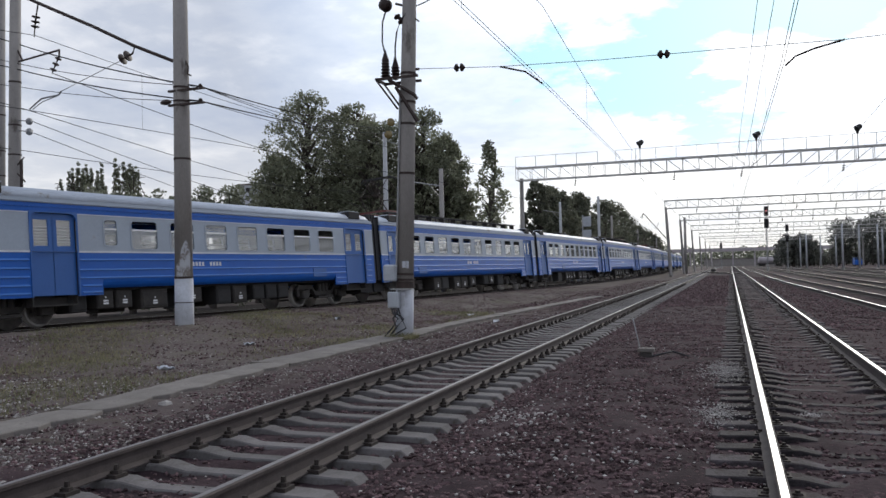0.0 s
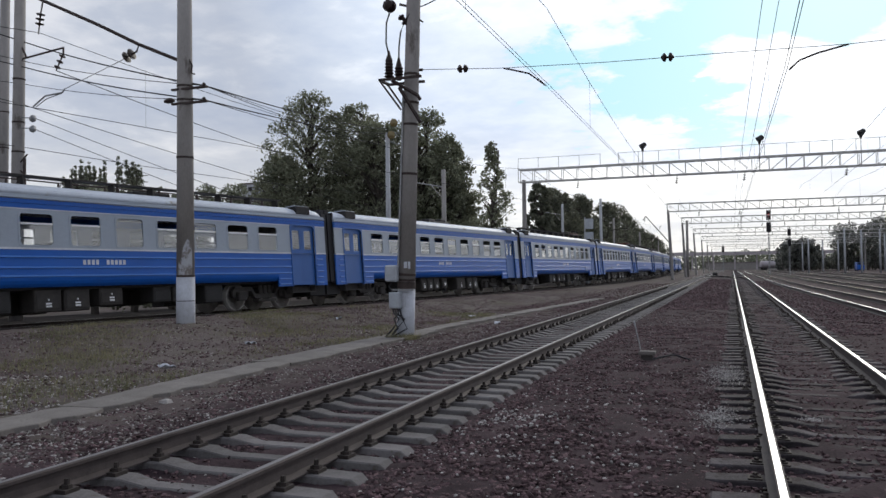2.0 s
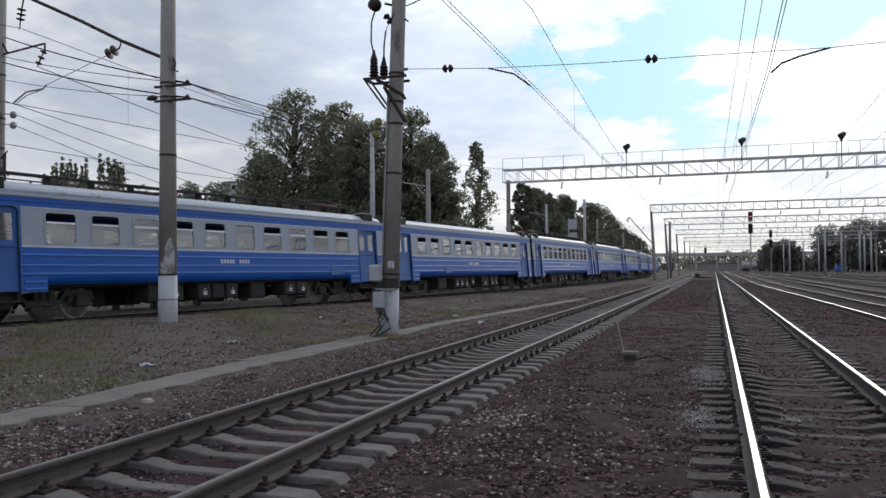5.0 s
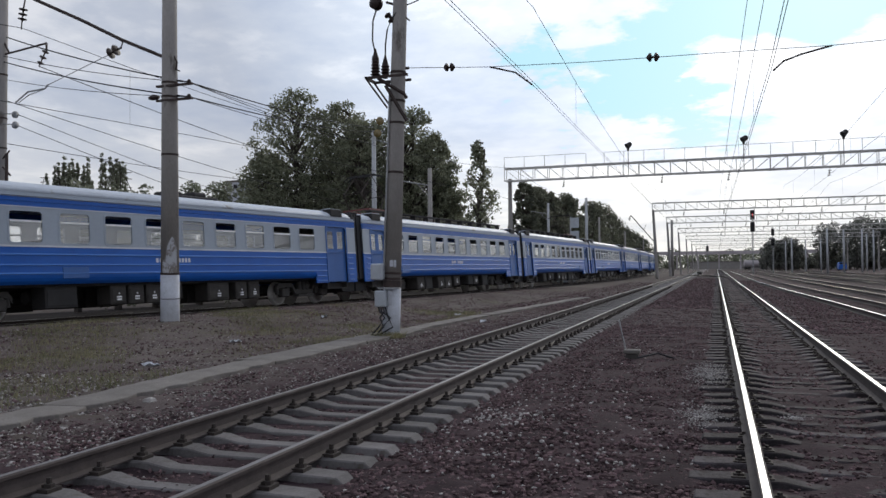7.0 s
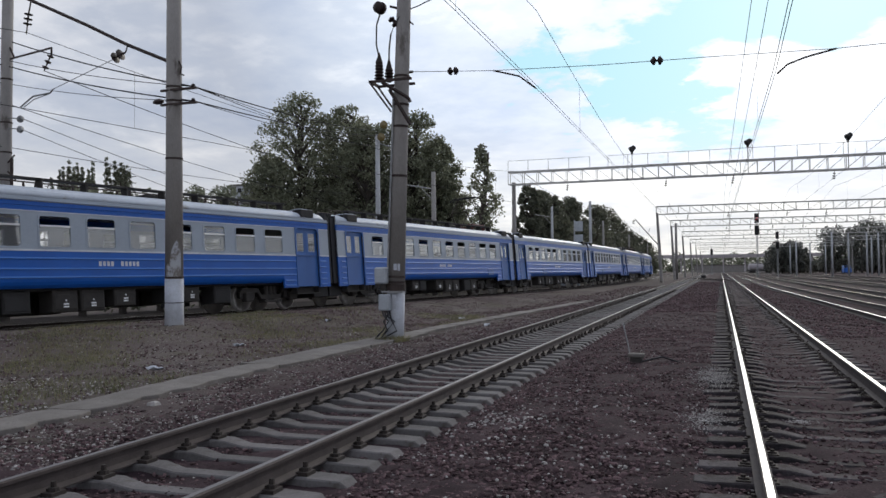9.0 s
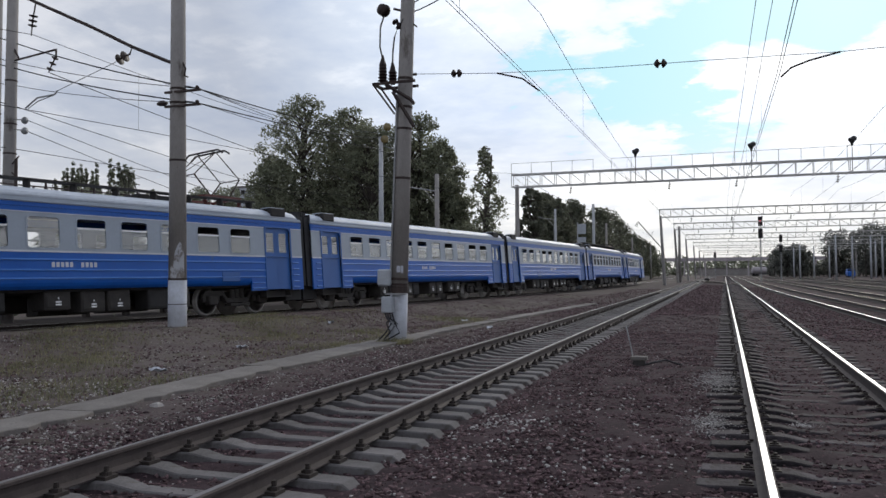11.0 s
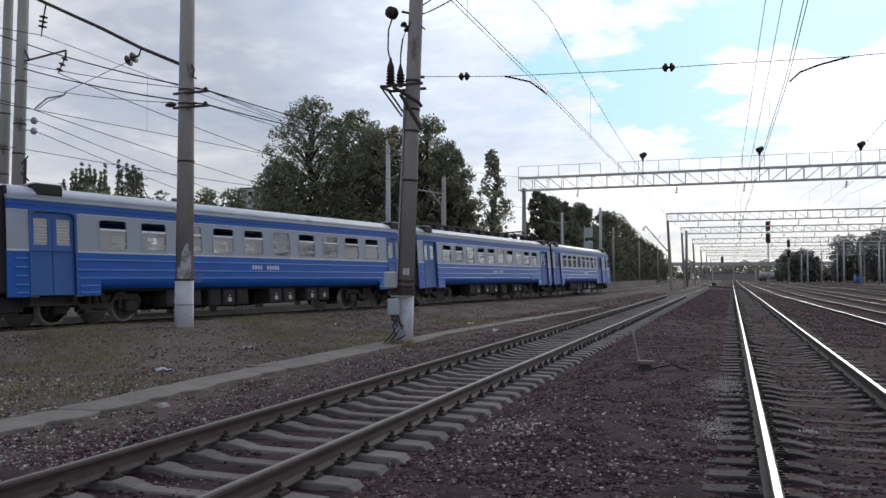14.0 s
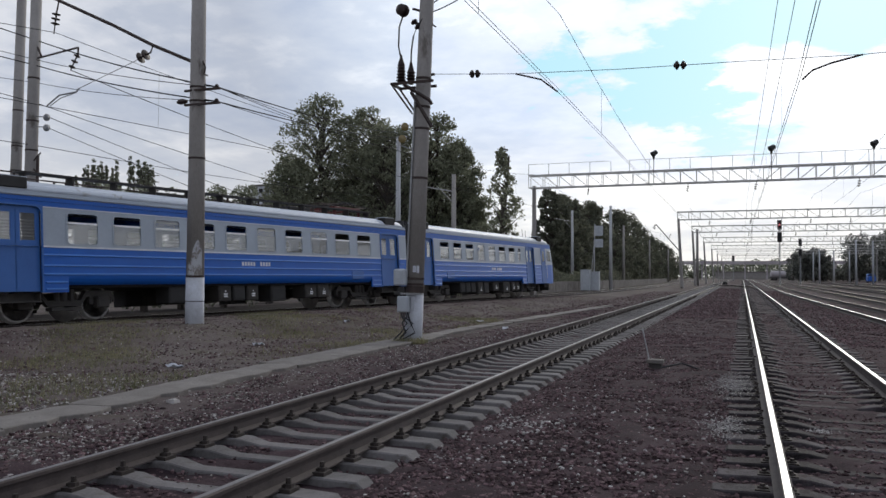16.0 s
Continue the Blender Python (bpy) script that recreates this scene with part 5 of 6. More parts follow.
def build_feeders():
    """Feeder wires from the pole behind the train to the pale mast; some rest on the brackets of the near pole."""
    rest_high, rest_low = (-13.95, 19.08, 6.80), (-13.95, 19.08, 6.39)
    rows = ((11.87, (-24.85, 22.88, 10.26), rest_high, 12.1, 0.021), (9.27, (-24.86, 22.78, 9.52), rest_high, 10.86, 0.012), (9.31, (-24.86, 22.79, 9.31), rest_low, 11.75, 0.021),
            (5.9, (-24.84, 22.92, 8.66), rest_low, 10.99, 0.011), (None, (-22.75, 22.45, 8.85), None, 7.77, 0.016), (9.98, (-24.84, 22.93, 7.89), None, 5.87, 0.015),
            (None, (-23.92, 22.6, 7.25), None, 3.47, 0.013), (None, (-23.96, 22.6, 6.86), None, 2.4, 0.013), (5.83, (-24.83, 22.97, 6.29), None, 7.22, 0.013), (None, rest_high, None, 11.4, 0.010))
    for z_back, a, rest, z_end, r in rows:
        w = thing("feeder_wire", Matrix.Identity(4), "dark feeder wire beside the train's track", "overhead wire", "feeder wires")
        pts = [(-29.5, -10, z_back), a] if z_back else [a]
        if rest:
            pts += wire_points(a, rest, 0.12, 8)[1:]
        pts += wire_points(pts[-1], (*MAST, z_end), 0.25, 10)[1:]
        part("wire", Shape().tube(pts, r, 5), WIRE, w)


def build_train_catenary():
    """Contact wire, messenger and droppers over the curved track."""
    line = thing("catenary_line", Matrix.Identity(4), "thin catenary wires over the train's curved track", "overhead wire", "overhead lines along the tracks")
    stops = [-76.7, -36.7, 3.3, 43.3, 83.3, 123.3, 163.3]
    low, high, drop = [], [], Shape()
    for a, b in zip(stops, stops[1:]):
        for i in range(10):
            u = i / 10
            p, _ = on_curve(a + (b - a) * u, 0.12, 6.68)
            q, _ = on_curve(a + (b - a) * u, 0.12, 9.05 - 4 * 1.05 * u * (1 - u))
            low.append(p)
            high.append(q)
            if i in (1, 3, 5, 7, 9):
                drop.tube([p, q], 0.005, 3)
    part("contact_wire", Shape().tube(low, 0.011, 4), WIRE, line)
    part("messenger_wire", Shape().tube(high, 0.010, 4), WIRE, line)
    tagged(part("dropper", drop, WIRE, line), kind="stuff")


def left_pole(base, top, r, label, arms=True):
    p = concrete_pole(base, top, r, r * 0.75, label, 0, (6.3, 7.4, 9.0))
    if arms:
        p_off = Vector(top) - Vector(base)
        h = p_off.length
        for z, length in ((9.72, 2.7),):
            for a, b in (((0.15, -0.1, z), (length, -0.45, z + 0.12)), ((0.1, -0.1, z + 0.95), (0.7, -0.2, z + 0.06)), ((length, -0.45, z + 0.14), (length, -0.45, z - 0.2))):
                part("bracket", Shape().tube([a, b], 0.035, 6), RUST, p, "steel bracket arm")
            g = Shape()
            disc_string(g, (length, -0.45, z - 0.1), (length - 0.33, -0.45, z - 0.66), 3, 0.12)
            part("insulator", g, PORCELAIN, p, "hanging disc insulator")
        for z in (7.38, 7.0):
            part("insulator", Shape().tube([(0.15, -0.1, z + 0.2), (1.12, -0.3, z + 0.07)], 0.02, 5).lathe((1.06, -0.3, z + 0.07), (1, 0, -0.3), [(0, 0.03), (0.03, 0.13), (0.1, 0.13), (0.14, 0.03)], 12), GALV, p, "pale glass disc insulator")
        for a, b, r_ in (((0.2, -0.1, 5.8), (0.75, -0.2, 6.15), 0.03), ((0.2, -0.1, 5.7), (0.8, -0.2, 5.25), 0.03), ((0.62, -0.2, 6.05), (0.62, -0.2, 4.9), 0.06)):
            part("bracket", Shape().tube([a, b], r_, 6), RUST, p)
    return p


# ---------------------------------------------------------------- gantries, masts and signals
def gantry(y, x0, x1, z0, z1, label, bays, rails=False, lamps=(), bar=0.05, turn=0.0, legs=None):
    g = thing("overhead_gantry", Matrix.Translation((0, y, 0)) @ Matrix.Rotation(turn, 4, "Z"), label, "gantry", "gantries across the yard")
    chords = Shape()
    for yy in (-0.4, 0.4):
        chords.box(x0, yy - bar, z1 - bar * 1.4, x1, yy + bar, z1 + bar * 1.4).box(x0, yy - bar, z0 - bar * 1.2, x1, yy + bar, z0 + bar * 1.2)
    part("chord", chords, GANTRY, g, "grey steel truss chords")
    n = bays
    far = y > 130
    post, diag = Shape(), Shape()
    step = (x1 - x0) / n
    for yy in (-0.4, 0.4):
        post.box(-bar * 0.6, yy - bar * 0.5, z0, bar * 0.6, yy + bar * 0.5, z1)
        if far or yy < 0:
            diag.tube([(0, yy, z1), (step, yy, z0)], bar * 0.42, 4)
    post.box(-bar * 0.4, -0.4, z1 - bar, bar * 0.4, 0.4, z1 + bar * 0.4)
    if far:
        a, b = Shape(), Shape()
        for i in range(n + 1):
            a.add([(v[0] + x0 + step * i, v[1], v[2]) for v in post.v], post.f)
            if i < n:
                b.add([(v[0] + x0 + step * i, v[1], v[2]) for v in diag.v], diag.f)
        tagged(part("truss_post", a, GANTRY, g), kind="stuff")
        tagged(part("diagonal", b, GANTRY, g), kind="stuff")
    else:
        pm, dm = part("truss_post", post, GANTRY, g), part("diagonal", diag, GANTRY, g)
        pm.matrix_basis = dm.matrix_basis = Matrix.Translation((x0, 0, 0))
        for i in range(1, n + 1):
            m = Matrix.Translation((x0 + step * i, 0, 0))
            share(pm, m, g)
            if i < n:
                back = Matrix.Translation((x0 + step * (i + 1), 0, 0)) @ Matrix.Rotation(math.pi, 4, "Z")
                share(dm, m if i < n * 0.37 else back, g)
                share(dm, (m if i < n * 0.37 else back) @ Matrix.Translation((0, 0.8 if i < n * 0.37 else -0.8, 0)), g)
    if rails:
        r = Shape()
        for xa, xb in ((x0, x0 + (x1 - x0) * 0.14), (x0 + (x1 - x0) * 0.17, x1)):
            k = int((xb - xa) / 1.6)
            for i in range(k + 1):
                x = xa + (xb - xa) * i / k
                r.box(x - 0.018, -0.42, z1, x + 0.018, -0.38, z1 + 1.0)
            r.box(xa, -0.42, z1 + 0.97, xb, -0.38, z1 + 1.0)
        part("handrail", r, GALV, g, "thin walkway handrail")
    for x in legs if legs is not None else (x0 + 0.35, x1 - 0.35):
        lg = Shape().tube([(x - (0.25 if y > 100 and x < 0 else 0), 0, z1 - 0.9), (x + (0.2 if y > 100 and x < 0 else 0), 0, -0.25)], [0.17, 0.26], 12)
        part("leg", lg, POLE, g, "round concrete gantry leg")
    for x in lamps:
        m = Shape().tube([(x, -0.4, z0), (x, -0.4, z1 + 1.1)], 0.03, 5)
        part("lamp_post", m, RUST, g)
        part("floodlight", Shape().lathe((x + 0.26, -0.4, z1 + 1.62), (-0.7, -0.35, -0.6), [(0, 0.10), (0.06, 0.19), (0.24, 0.21), (0.46, 0.27), (0.50, 0.28), (0.50, 0.22)], 9).box(x - 0.09, -0.48, z1 + 1.02, x + 0.09, -0.32, z1 + 1.3), DARK, g, "dark tilted floodlight")
    # droppers with insulators under the truss
    for x in ((-12.5, -4.2, 1.1, 8.6, 13.4) if x0 < -10 else (-4.2, 1.1, 5, 8.6, 13.4, 18.6, 24)):
        q = Shape().tube([(x, 0, z0), (x, 0, z0 - 0.25)], 0.02, 4)
        disc_string(q, (x, 0, z0 - 0.2), (x - 0.08, 0, z0 - 0.75), 3, 0.13)
        part("insulator", q, PORCELAIN, g)
    return g


def signal_mast(x, y, top, heads, label, size=1.0, lit=False):
    s = thing("railway_signal", Matrix.Translation((x, y, -0.2)), label, "railway signal", "yard signals")
    part("mast", Shape().tube([(0, 0, 0), (0, 0, top)], [0.11, 0.08], 10), GALV, s, "grey tubular mast")
    for i, z in enumerate(heads):
        b = Shape().box(-0.42 * size, -0.16, z - 0.95 * size, 0.42 * size, 0.0, z + 0.95 * size, 0.06)
        h = part("signal_head", b, DARK, s, "black signal head")
        for k in (-0.6 * size, 0.0, 0.6 * size):
            part("hood", Shape().lathe((0, -0.16, z + k), (0, -1, -0.1), [(0, 0.17), (0.28, 0.17), (0.28, 0.15), (0.02, 0.14)], 10), RUBBER, h)
        if lit and i == 0:
            part("red_lens", Shape().lathe((0, -0.17, z), (0, -1, 0), [(0, 0.2), (0.03, 0.19), (0.3, 0.14), (0.34, 0.01)], 14), RED_LIGHT, h, "lit red lens")
    lad = Shape()
    for xx in (-0.2, 0.2):
        lad.tube([(xx, 0.35, 0), (xx, 0.2, top - 0.5)], 0.018, 4)
    for i in range(int(top / 0.45)):
        lad.tube([(-0.2, 0.34, 0.4 + i * 0.45), (0.2, 0.34, 0.4 + i * 0.45)], 0.012, 4)
    part("ladder", lad, GALV, s)
    return s


def plain_mast(x, y, h, r, label, mat=None, arm=0.0, lean=0.0):
    p = thing("catenary_pole", Matrix.Translation((x, y, -0.2)), label, "pole", "concrete catenary poles")
    part("shaft", Shape().tube([(0, 0, 0), (lean, 0, h)], [r, r * 0.7], 10), mat or POLE, p, "", True)
    if arm:
        part("bracket_arm", Shape().tube([(lean * 0.8, 0, h * 0.86), (lean + arm, -0.3, h * 0.9)], 0.05, 5).tube([(lean * 0.75, 0, h * 0.76), (lean + arm * 0.45, -0.15, h * 0.87)], 0.03, 5), GALV, p)
    return p


# ---------------------------------------------------------------- trees
def leaf_cloud(centres, radii, per, leaf, rng):
    c = np.repeat(centres, per, 0)
    r = np.repeat(radii, per)
    d = rng.normal(0, 1, (len(c), 3))
    d /= np.linalg.norm(d, axis=1)[:, None]
    p = c + d * (r * rng.uniform(0.25, 1.0, len(c)) ** 0.5)[:, None] * (1, 1, 0.85)
    u = rng.normal(0, 1, (len(c), 3))
    u /= np.linalg.norm(u, axis=1)[:, None]
    v = np.cross(u, rng.normal(0, 1, (len(c), 3)))
    v /= np.linalg.norm(v, axis=1)[:, None] + 1e-9
    s = (leaf * rng.uniform(0.6, 1.3, len(c)))[:, None]
    quad = np.stack([p - u * s, p + v * s * 0.6, p + u * s, p - v * s * 0.6], 1)
    return quad.reshape(-1, 3)


def tree(base, height, width, seed, label, mat, leaf=0.2, clumps=70, per=110, low=0.15, pointed=0.0, name="tree", puff=0.29):
    rng = np.random.default_rng(seed)
    rr = random.Random(seed)
    t = thing(name, Matrix.Translation(base), label, "tree", "trees behind the railway")
    trunk = Shape()
    pts = [(rr.uniform(-0.2, 0.2) * k, rr.uniform(-0.2, 0.2) * k, height * 0.92 * k / 6) for k in range(7)]
    trunk.tube(pts, [height * min(0.016, 0.006 * width) * (1 - k / 7.5) + 0.03 for k in range(7)], 8)
    centres, radii = [], []
    for i in range(clumps):
        k = low + (1 - low) * (i + rr.random()) / clumps
        # crown outline: wide in the middle, ragged
        w = math.sin(min(1, (k - low) / (1 - low) * 0.85 + 0.13) * math.pi) ** 0.55 * (1 - pointed * (k - low) / (1 - low))
        a = rr.uniform(0, 2 * math.pi)
        d = width * w * rr.uniform(0.25, 1.0) ** 0.6
        c = (math.cos(a) * d, math.sin(a) * d, height * k * 0.97 + rr.uniform(-0.4, 0.4))
        centres.append(c)
        radii.append(rr.uniform(0.55, 1.2) * width * (puff + 0.1 * pointed) * (1 - 0.6 * pointed * (k - low) / (1 - low)))
        if i % (2 if width > 1.5 else 9) == 0:
            z0 = max(0.1 * height, c[2] - d * rr.uniform(0.6, 1.2))
            kk = min(5, int(z0 / (height * 0.92) * 6))
            o = pts[kk]
            trunk.tube([(o[0], o[1], z0), (c[0] * 0.5, c[1] * 0.5, (z0 + c[2]) / 2 + 0.15 * d), c], [min(0.05 + height * 0.004, 0.06 * width), 0.05, 0.02], 5)
    part("trunk", trunk, BARK, t, "dark trunk with limbs")
    q = leaf_cloud(np.array(centres), np.array(radii), per, leaf, rng)
    me = bpy.data.meshes.new("crown")
    me.from_pydata(q, [], np.arange(len(q)).reshape(-1, 4).tolist())
    me.materials.append(mat)
    c = new("crown", me)
    c.parent = t
    tagged(c, "ragged crown of small dark green leaves")
    return t


def woods(name, spots, heights, width, seed, mat, leaf, label, clumps=9, per=55):
    """Far woods: trunks and leaf clumps in one sheet of growth."""
    rng = np.random.default_rng(seed)
    rr = random.Random(seed)
    cs, rs = [], []
    wood = Shape()
    for (x, y), h in zip(spots, heights):
        wood.tube([(x, y, -0.2), (x, y, h * 0.9)], [0.18, 0.05], 5)
        for i in range(clumps):
            k = 0.12 + 0.86 * (i + rr.random()) / clumps
            w = math.sin(min(1, k * 0.8 + 0.15) * math.pi) ** 0.6
            a, d = rr.uniform(0, 6.28), width * w * rr.uniform(0.1, 1) ** 0.6
            cs.append((x + math.cos(a) * d, y + math.sin(a) * d, h * k))
            rs.append(width * rr.uniform(0.35, 0.6))
    q = leaf_cloud(np.array(cs), np.array(rs), per, leaf, rng)
    e = thing(name, Matrix.Identity(4), label, "woods", kind="stuff")
    me = bpy.data.meshes.new("foliage")
    me.from_pydata(q, [], np.arange(len(q)).reshape(-1, 4).tolist())
    me.materials.append(mat)
    o = new("foliage", me)
    o.parent = e
    part("trunks", wood, BARK, e)
    return e


# ---------------------------------------------------------------- placing it all
build_slab_path()
build_pole_a()
build_pole_b()
build_span()
left_pole((-25.1, 22.9, -0.2), (-24.75, 22.75, 12.4), 0.25, "grey concrete feeder pole behind the train")
left_pole((-30.7, 27.2, -0.2), (-30.3, 27.05, 14.2), 0.26, "grey concrete feeder pole behind the train", False)
build_feeders()
build_train_catenary()
catenary("catenary_line", -4.16, 5.83, 7.74, -31.1, 418.9, 50, "thin catenary wires over the track beside", 0.1, 0.98, 0.07)
catenary("catenary_line", 0.95, 5.78, 7.68, -31.1, 418.9, 50, "thin catenary wires over the straight track", 0.2, 0.4, 0.06)
catenary("catenary_line", 5.4, 6.0, 7.9, -31.1, 418.9, 50, "thin catenary wires over a yard track", 0.15, 0.7)
catenary("catenary_line", 8.6, 6.0, 7.9, -31.1, 418.9, 50, "thin catenary wires over a yard track", 0.15, 0.7)
extra = thing("feeder_wire", Matrix.Identity(4), "thin dark feeder wire over the straight track", "overhead wire", "feeder wires")
part("wire", Shape().tube([(1.23, -30, 7.9), (0.817, 20, 7.9), (0.40, 70, 7.9), (0.4, 300, 7.9)], 0.008, 4), WIRE, extra)

gantry(70, -17.75, 34, 9.26, 10.36, "long grey lattice gantry with floodlights and walkway rail", 40, True, (-6.94, 2.24, 9.57, 17.5), 0.042, 0.0, (-17.35, 33.6))
gantry(117.6, -8.5, 40, 9.4, 10.5, "grey lattice gantry across the yard tracks", 32, False, (), 0.045)
for y in (150, 195, 245, 300, 365):
    gantry(y, -8.4, 42, 9.3, 10.4, "distant grey lattice gantry across the yard tracks", 30, False, (), 0.05)
strut = thing("bracket_arm", Matrix.Translation((-8.4, 117.6, 0)), "slanting cantilever tube beside the gantry leg", "bracket")
part("tube", Shape().tube([(0.15, 0, 5.0), (-3.1, -0.1, 8.9)], 0.07, 6), RUST, strut)
part("stay", Shape().tube([(-3.0, -0.1, 8.8), (-3.5, -0.1, 8.3)], 0.035, 5).tube([(-1.3, -0.05, 6.8), (-1.0, -0.05, 7.5)], 0.03, 5), RUST, strut)
part("insulator", disc_string(Shape(), (-3.2, -0.1, 8.8), (-3.25, -0.1, 8.1), 3, 0.13), PORCELAIN, strut)
plain_mast(-7.6, 152, 10.2, 0.3, "dark concrete pole beside the gantry leg")
signal_mast(6.9, 172, 12.6, (11.9, 9.5), "tall railway signal with two black heads showing red", 1.0, True)
signal_mast(11.1, 180, 9.6, (8.7, 6.6), "railway signal with two black heads", 0.75)
signal_mast(-3.0, 300, 10.0, (8.0,), "slim distant railway signal")
for x, y, h, a in ((22.5, 190, 9.6, 0), (26.5, 196, 9.6, -2.2), (31.5, 205, 9.8, 0), (35, 212, 10, 0), (17.5, 215, 8.5, 0), (28.5, 255, 9, 0), (38, 240, 10, 0), (21, 280, 9.5, 0), (24, 250, 9.0, 0)):
    plain_mast(x, y, h, 0.24, "pale concrete catenary pole at the yard's edge", PALE_MAST, a)
for x, y, h, a in ((-20.1, 56.4, 9.2, -2.0), (-24.0, 55.0, 12.0, 0), (-21.5, 108, 10.5, -2.3), (-15.3, 101, 10.4, 0), (-17.4, 128, 9.6, 0), (-18.9, 180, 9.6, 0), (-20, 240, 9.6, 0)):
    plain_mast(x, y, h, 0.22, "grey concrete pole on the far side of the train's track", PALE_MAST if h > 10 else None, a)
# glass insulator and arm on the pale mast
arm_thing = thing("insulator_arm", Matrix.Translation((-24.0, 55.0, 11.2)), "amber glass insulators on a pale pole's arm", "insulator")
part("arm", Shape().tube([(0, 0, 0), (1.0, 0.2, -0.35)], 0.04, 5).tube([(0, 0, 0.6), (0.9, 0.2, 0.55)], 0.03, 5), GALV, arm_thing)
part("disc", Shape().lathe((0.45, -0.3, 0.35), (0.2, -1, 0), [(0, 0.04), (0.05, 0.30), (0.12, 0.30), (0.2, 0.05)], 14), GLASS_DISC, arm_thing)
part("disc", Shape().lathe((0.45, 0.2, 1.35), (0.2, -1, 0), [(0, 0.04), (0.05, 0.30), (0.12, 0.30), (0.2, 0.05)], 14), GLASS_DISC, arm_thing)


def relay_cabinet(x, y, w, h, d, label):
    c = thing("relay_cabinet", Matrix.Translation((x, y, -0.2)), label, "cabinet", "trackside cabinets")
    part("body", Shape().box(-w / 2, -d / 2, 0.1, w / 2, d / 2, h, 0.03), BOX_PAINT, c)
    part("roof", Shape().box(-w / 2 - 0.05, -d / 2 - 0.05, h, w / 2 + 0.05, d / 2 + 0.05, h + 0.07, 0.02), BOX_PAINT, c)
    part("foot", Shape().box(-w / 2 + 0.05, -d / 2 + 0.05, 0, w / 2 - 0.05, d / 2 - 0.05, 0.1), CONCRETE, c)
    part("door", Shape().box(-w / 2 + 0.08, -d / 2 - 0.02, 0.2, w / 2 - 0.08, -d / 2, h - 0.1), BOX_PAINT, c)
    return c


relay_cabinet(-16.1, 88.2, 0.95, 2.3, 0.9, "pale grey steel relay cabinet beside the train's track")
relay_cabinet(-15.2, 89.2, 0.9, 2.1, 0.8, "pale grey steel relay cabinet beside the train's track")
board = thing("speed_board", Matrix.Translation((-16.7, 97.0, -0.2)), "pale back of a signal board on a slim post", "sign")
part("post", Shape().tube([(0, 0, 0), (0.1, 0, 7.9)], 0.07, 8).tube([(-0.45, 0, 0), (0.05, 0, 6.0)], 0.04, 6), PALE_MAST, board)
part("panel", Shape().box(0.15, -0.03, 6.5, 1.1, 0.03, 7.7, 0.02), BOX_PAINT, board)
part("panel", Shape().box(0.15, -0.03, 5.1, 1.1, 0.03, 6.1, 0.02), BOX_PAINT, board)

# low fence along the far side of the train's track
fence = thing("fence", Matrix.Identity(4), "low pale concrete panel fence behind the train's track", "fence")
for i in range(30):
    s0 = 60 + i * 5.0
    a, ha = on_curve(s0, -4.6)
    b, hb = on_curve(s0 + 4.8, -4.6)
    d = b - a
    pn = part("panel", Shape().box(0, -0.05, 0.0, d.length, 0.05, 1.15), SLAB, fence) if i == 0 else share(first_panel, Matrix.Identity(4), fence)
    if i == 0:
        first_panel = pn
    pn.matrix_basis = Matrix.Translation((a.x, a.y, -0.25)) @ Matrix.Rotation(math.atan2(d.y, d.x), 4, "Z")

# small track box between the tracks with its thin rod
tb = thing("track_box", Matrix.Translation((-1.5, 15.2, -0.22)), "small pale concrete track box with a thin rod", "track box")
part("body", Shape().box(-0.11, -0.09, 0.0, 0.11, 0.09, 0.12, 0.02), GRIME, tb)
part("lid", Shape().box(-0.15, -0.11, 0.12, 0.15, 0.11, 0.19, 0.012), SLAB, tb, "pale lid")
part("rod", Shape().tube([(-0.12, 0.1, 0.15), (-0.26, 0.3, 0.72)], 0.012, 6), GALV, tb, "thin leaning rod")
part("cable", Shape().tube([(0.1, -0.1, 0.05), (0.3, -0.05, 0.1), (0.45, 0.15, 0.12), (0.75, 0.2, 0.02)], 0.018, 6), RUBBER, tb, "stray black cable")

# trees behind the train
TREE_LABEL = "tall broad-leaved tree with a dense dark crown"
for i, (x, y, h, w) in enumerate(((-46.6, 84, 22.6, 5.2), (-49.8, 83, 15.5, 3.4), (-42.0, 87, 21.4, 4.8), (-38.2, 85, 19.0, 4.4), (-34.2, 88.5, 20.6, 4.6), (-31.8, 90, 17.4, 3.2), (-31.0, 91.5, 12.6, 2.2), (-44.5, 92, 18, 5.5), (-36, 94, 17, 5.5))):
    tree((x, y, -0.2), h * 1.02, w * 1.2, 20 + i, TREE_LABEL, LEAF, 0.165, 330, 50, 0.08, 0.0, "tree", 0.18)
tree((-22.5, 77.3, -0.2), 14.8, 2.9, 41, "slender birch with a thin pointed crown", LEAF, 0.15, 120, 26, 0.30, 0.78, "birch", 0.17)
tree((-23.0, 79.5, -0.2), 8.4, 1.7, 43, "slender birch with a thin crown", LEAF, 0.15, 70, 50, 0.12, 0.2, "birch", 0.22)
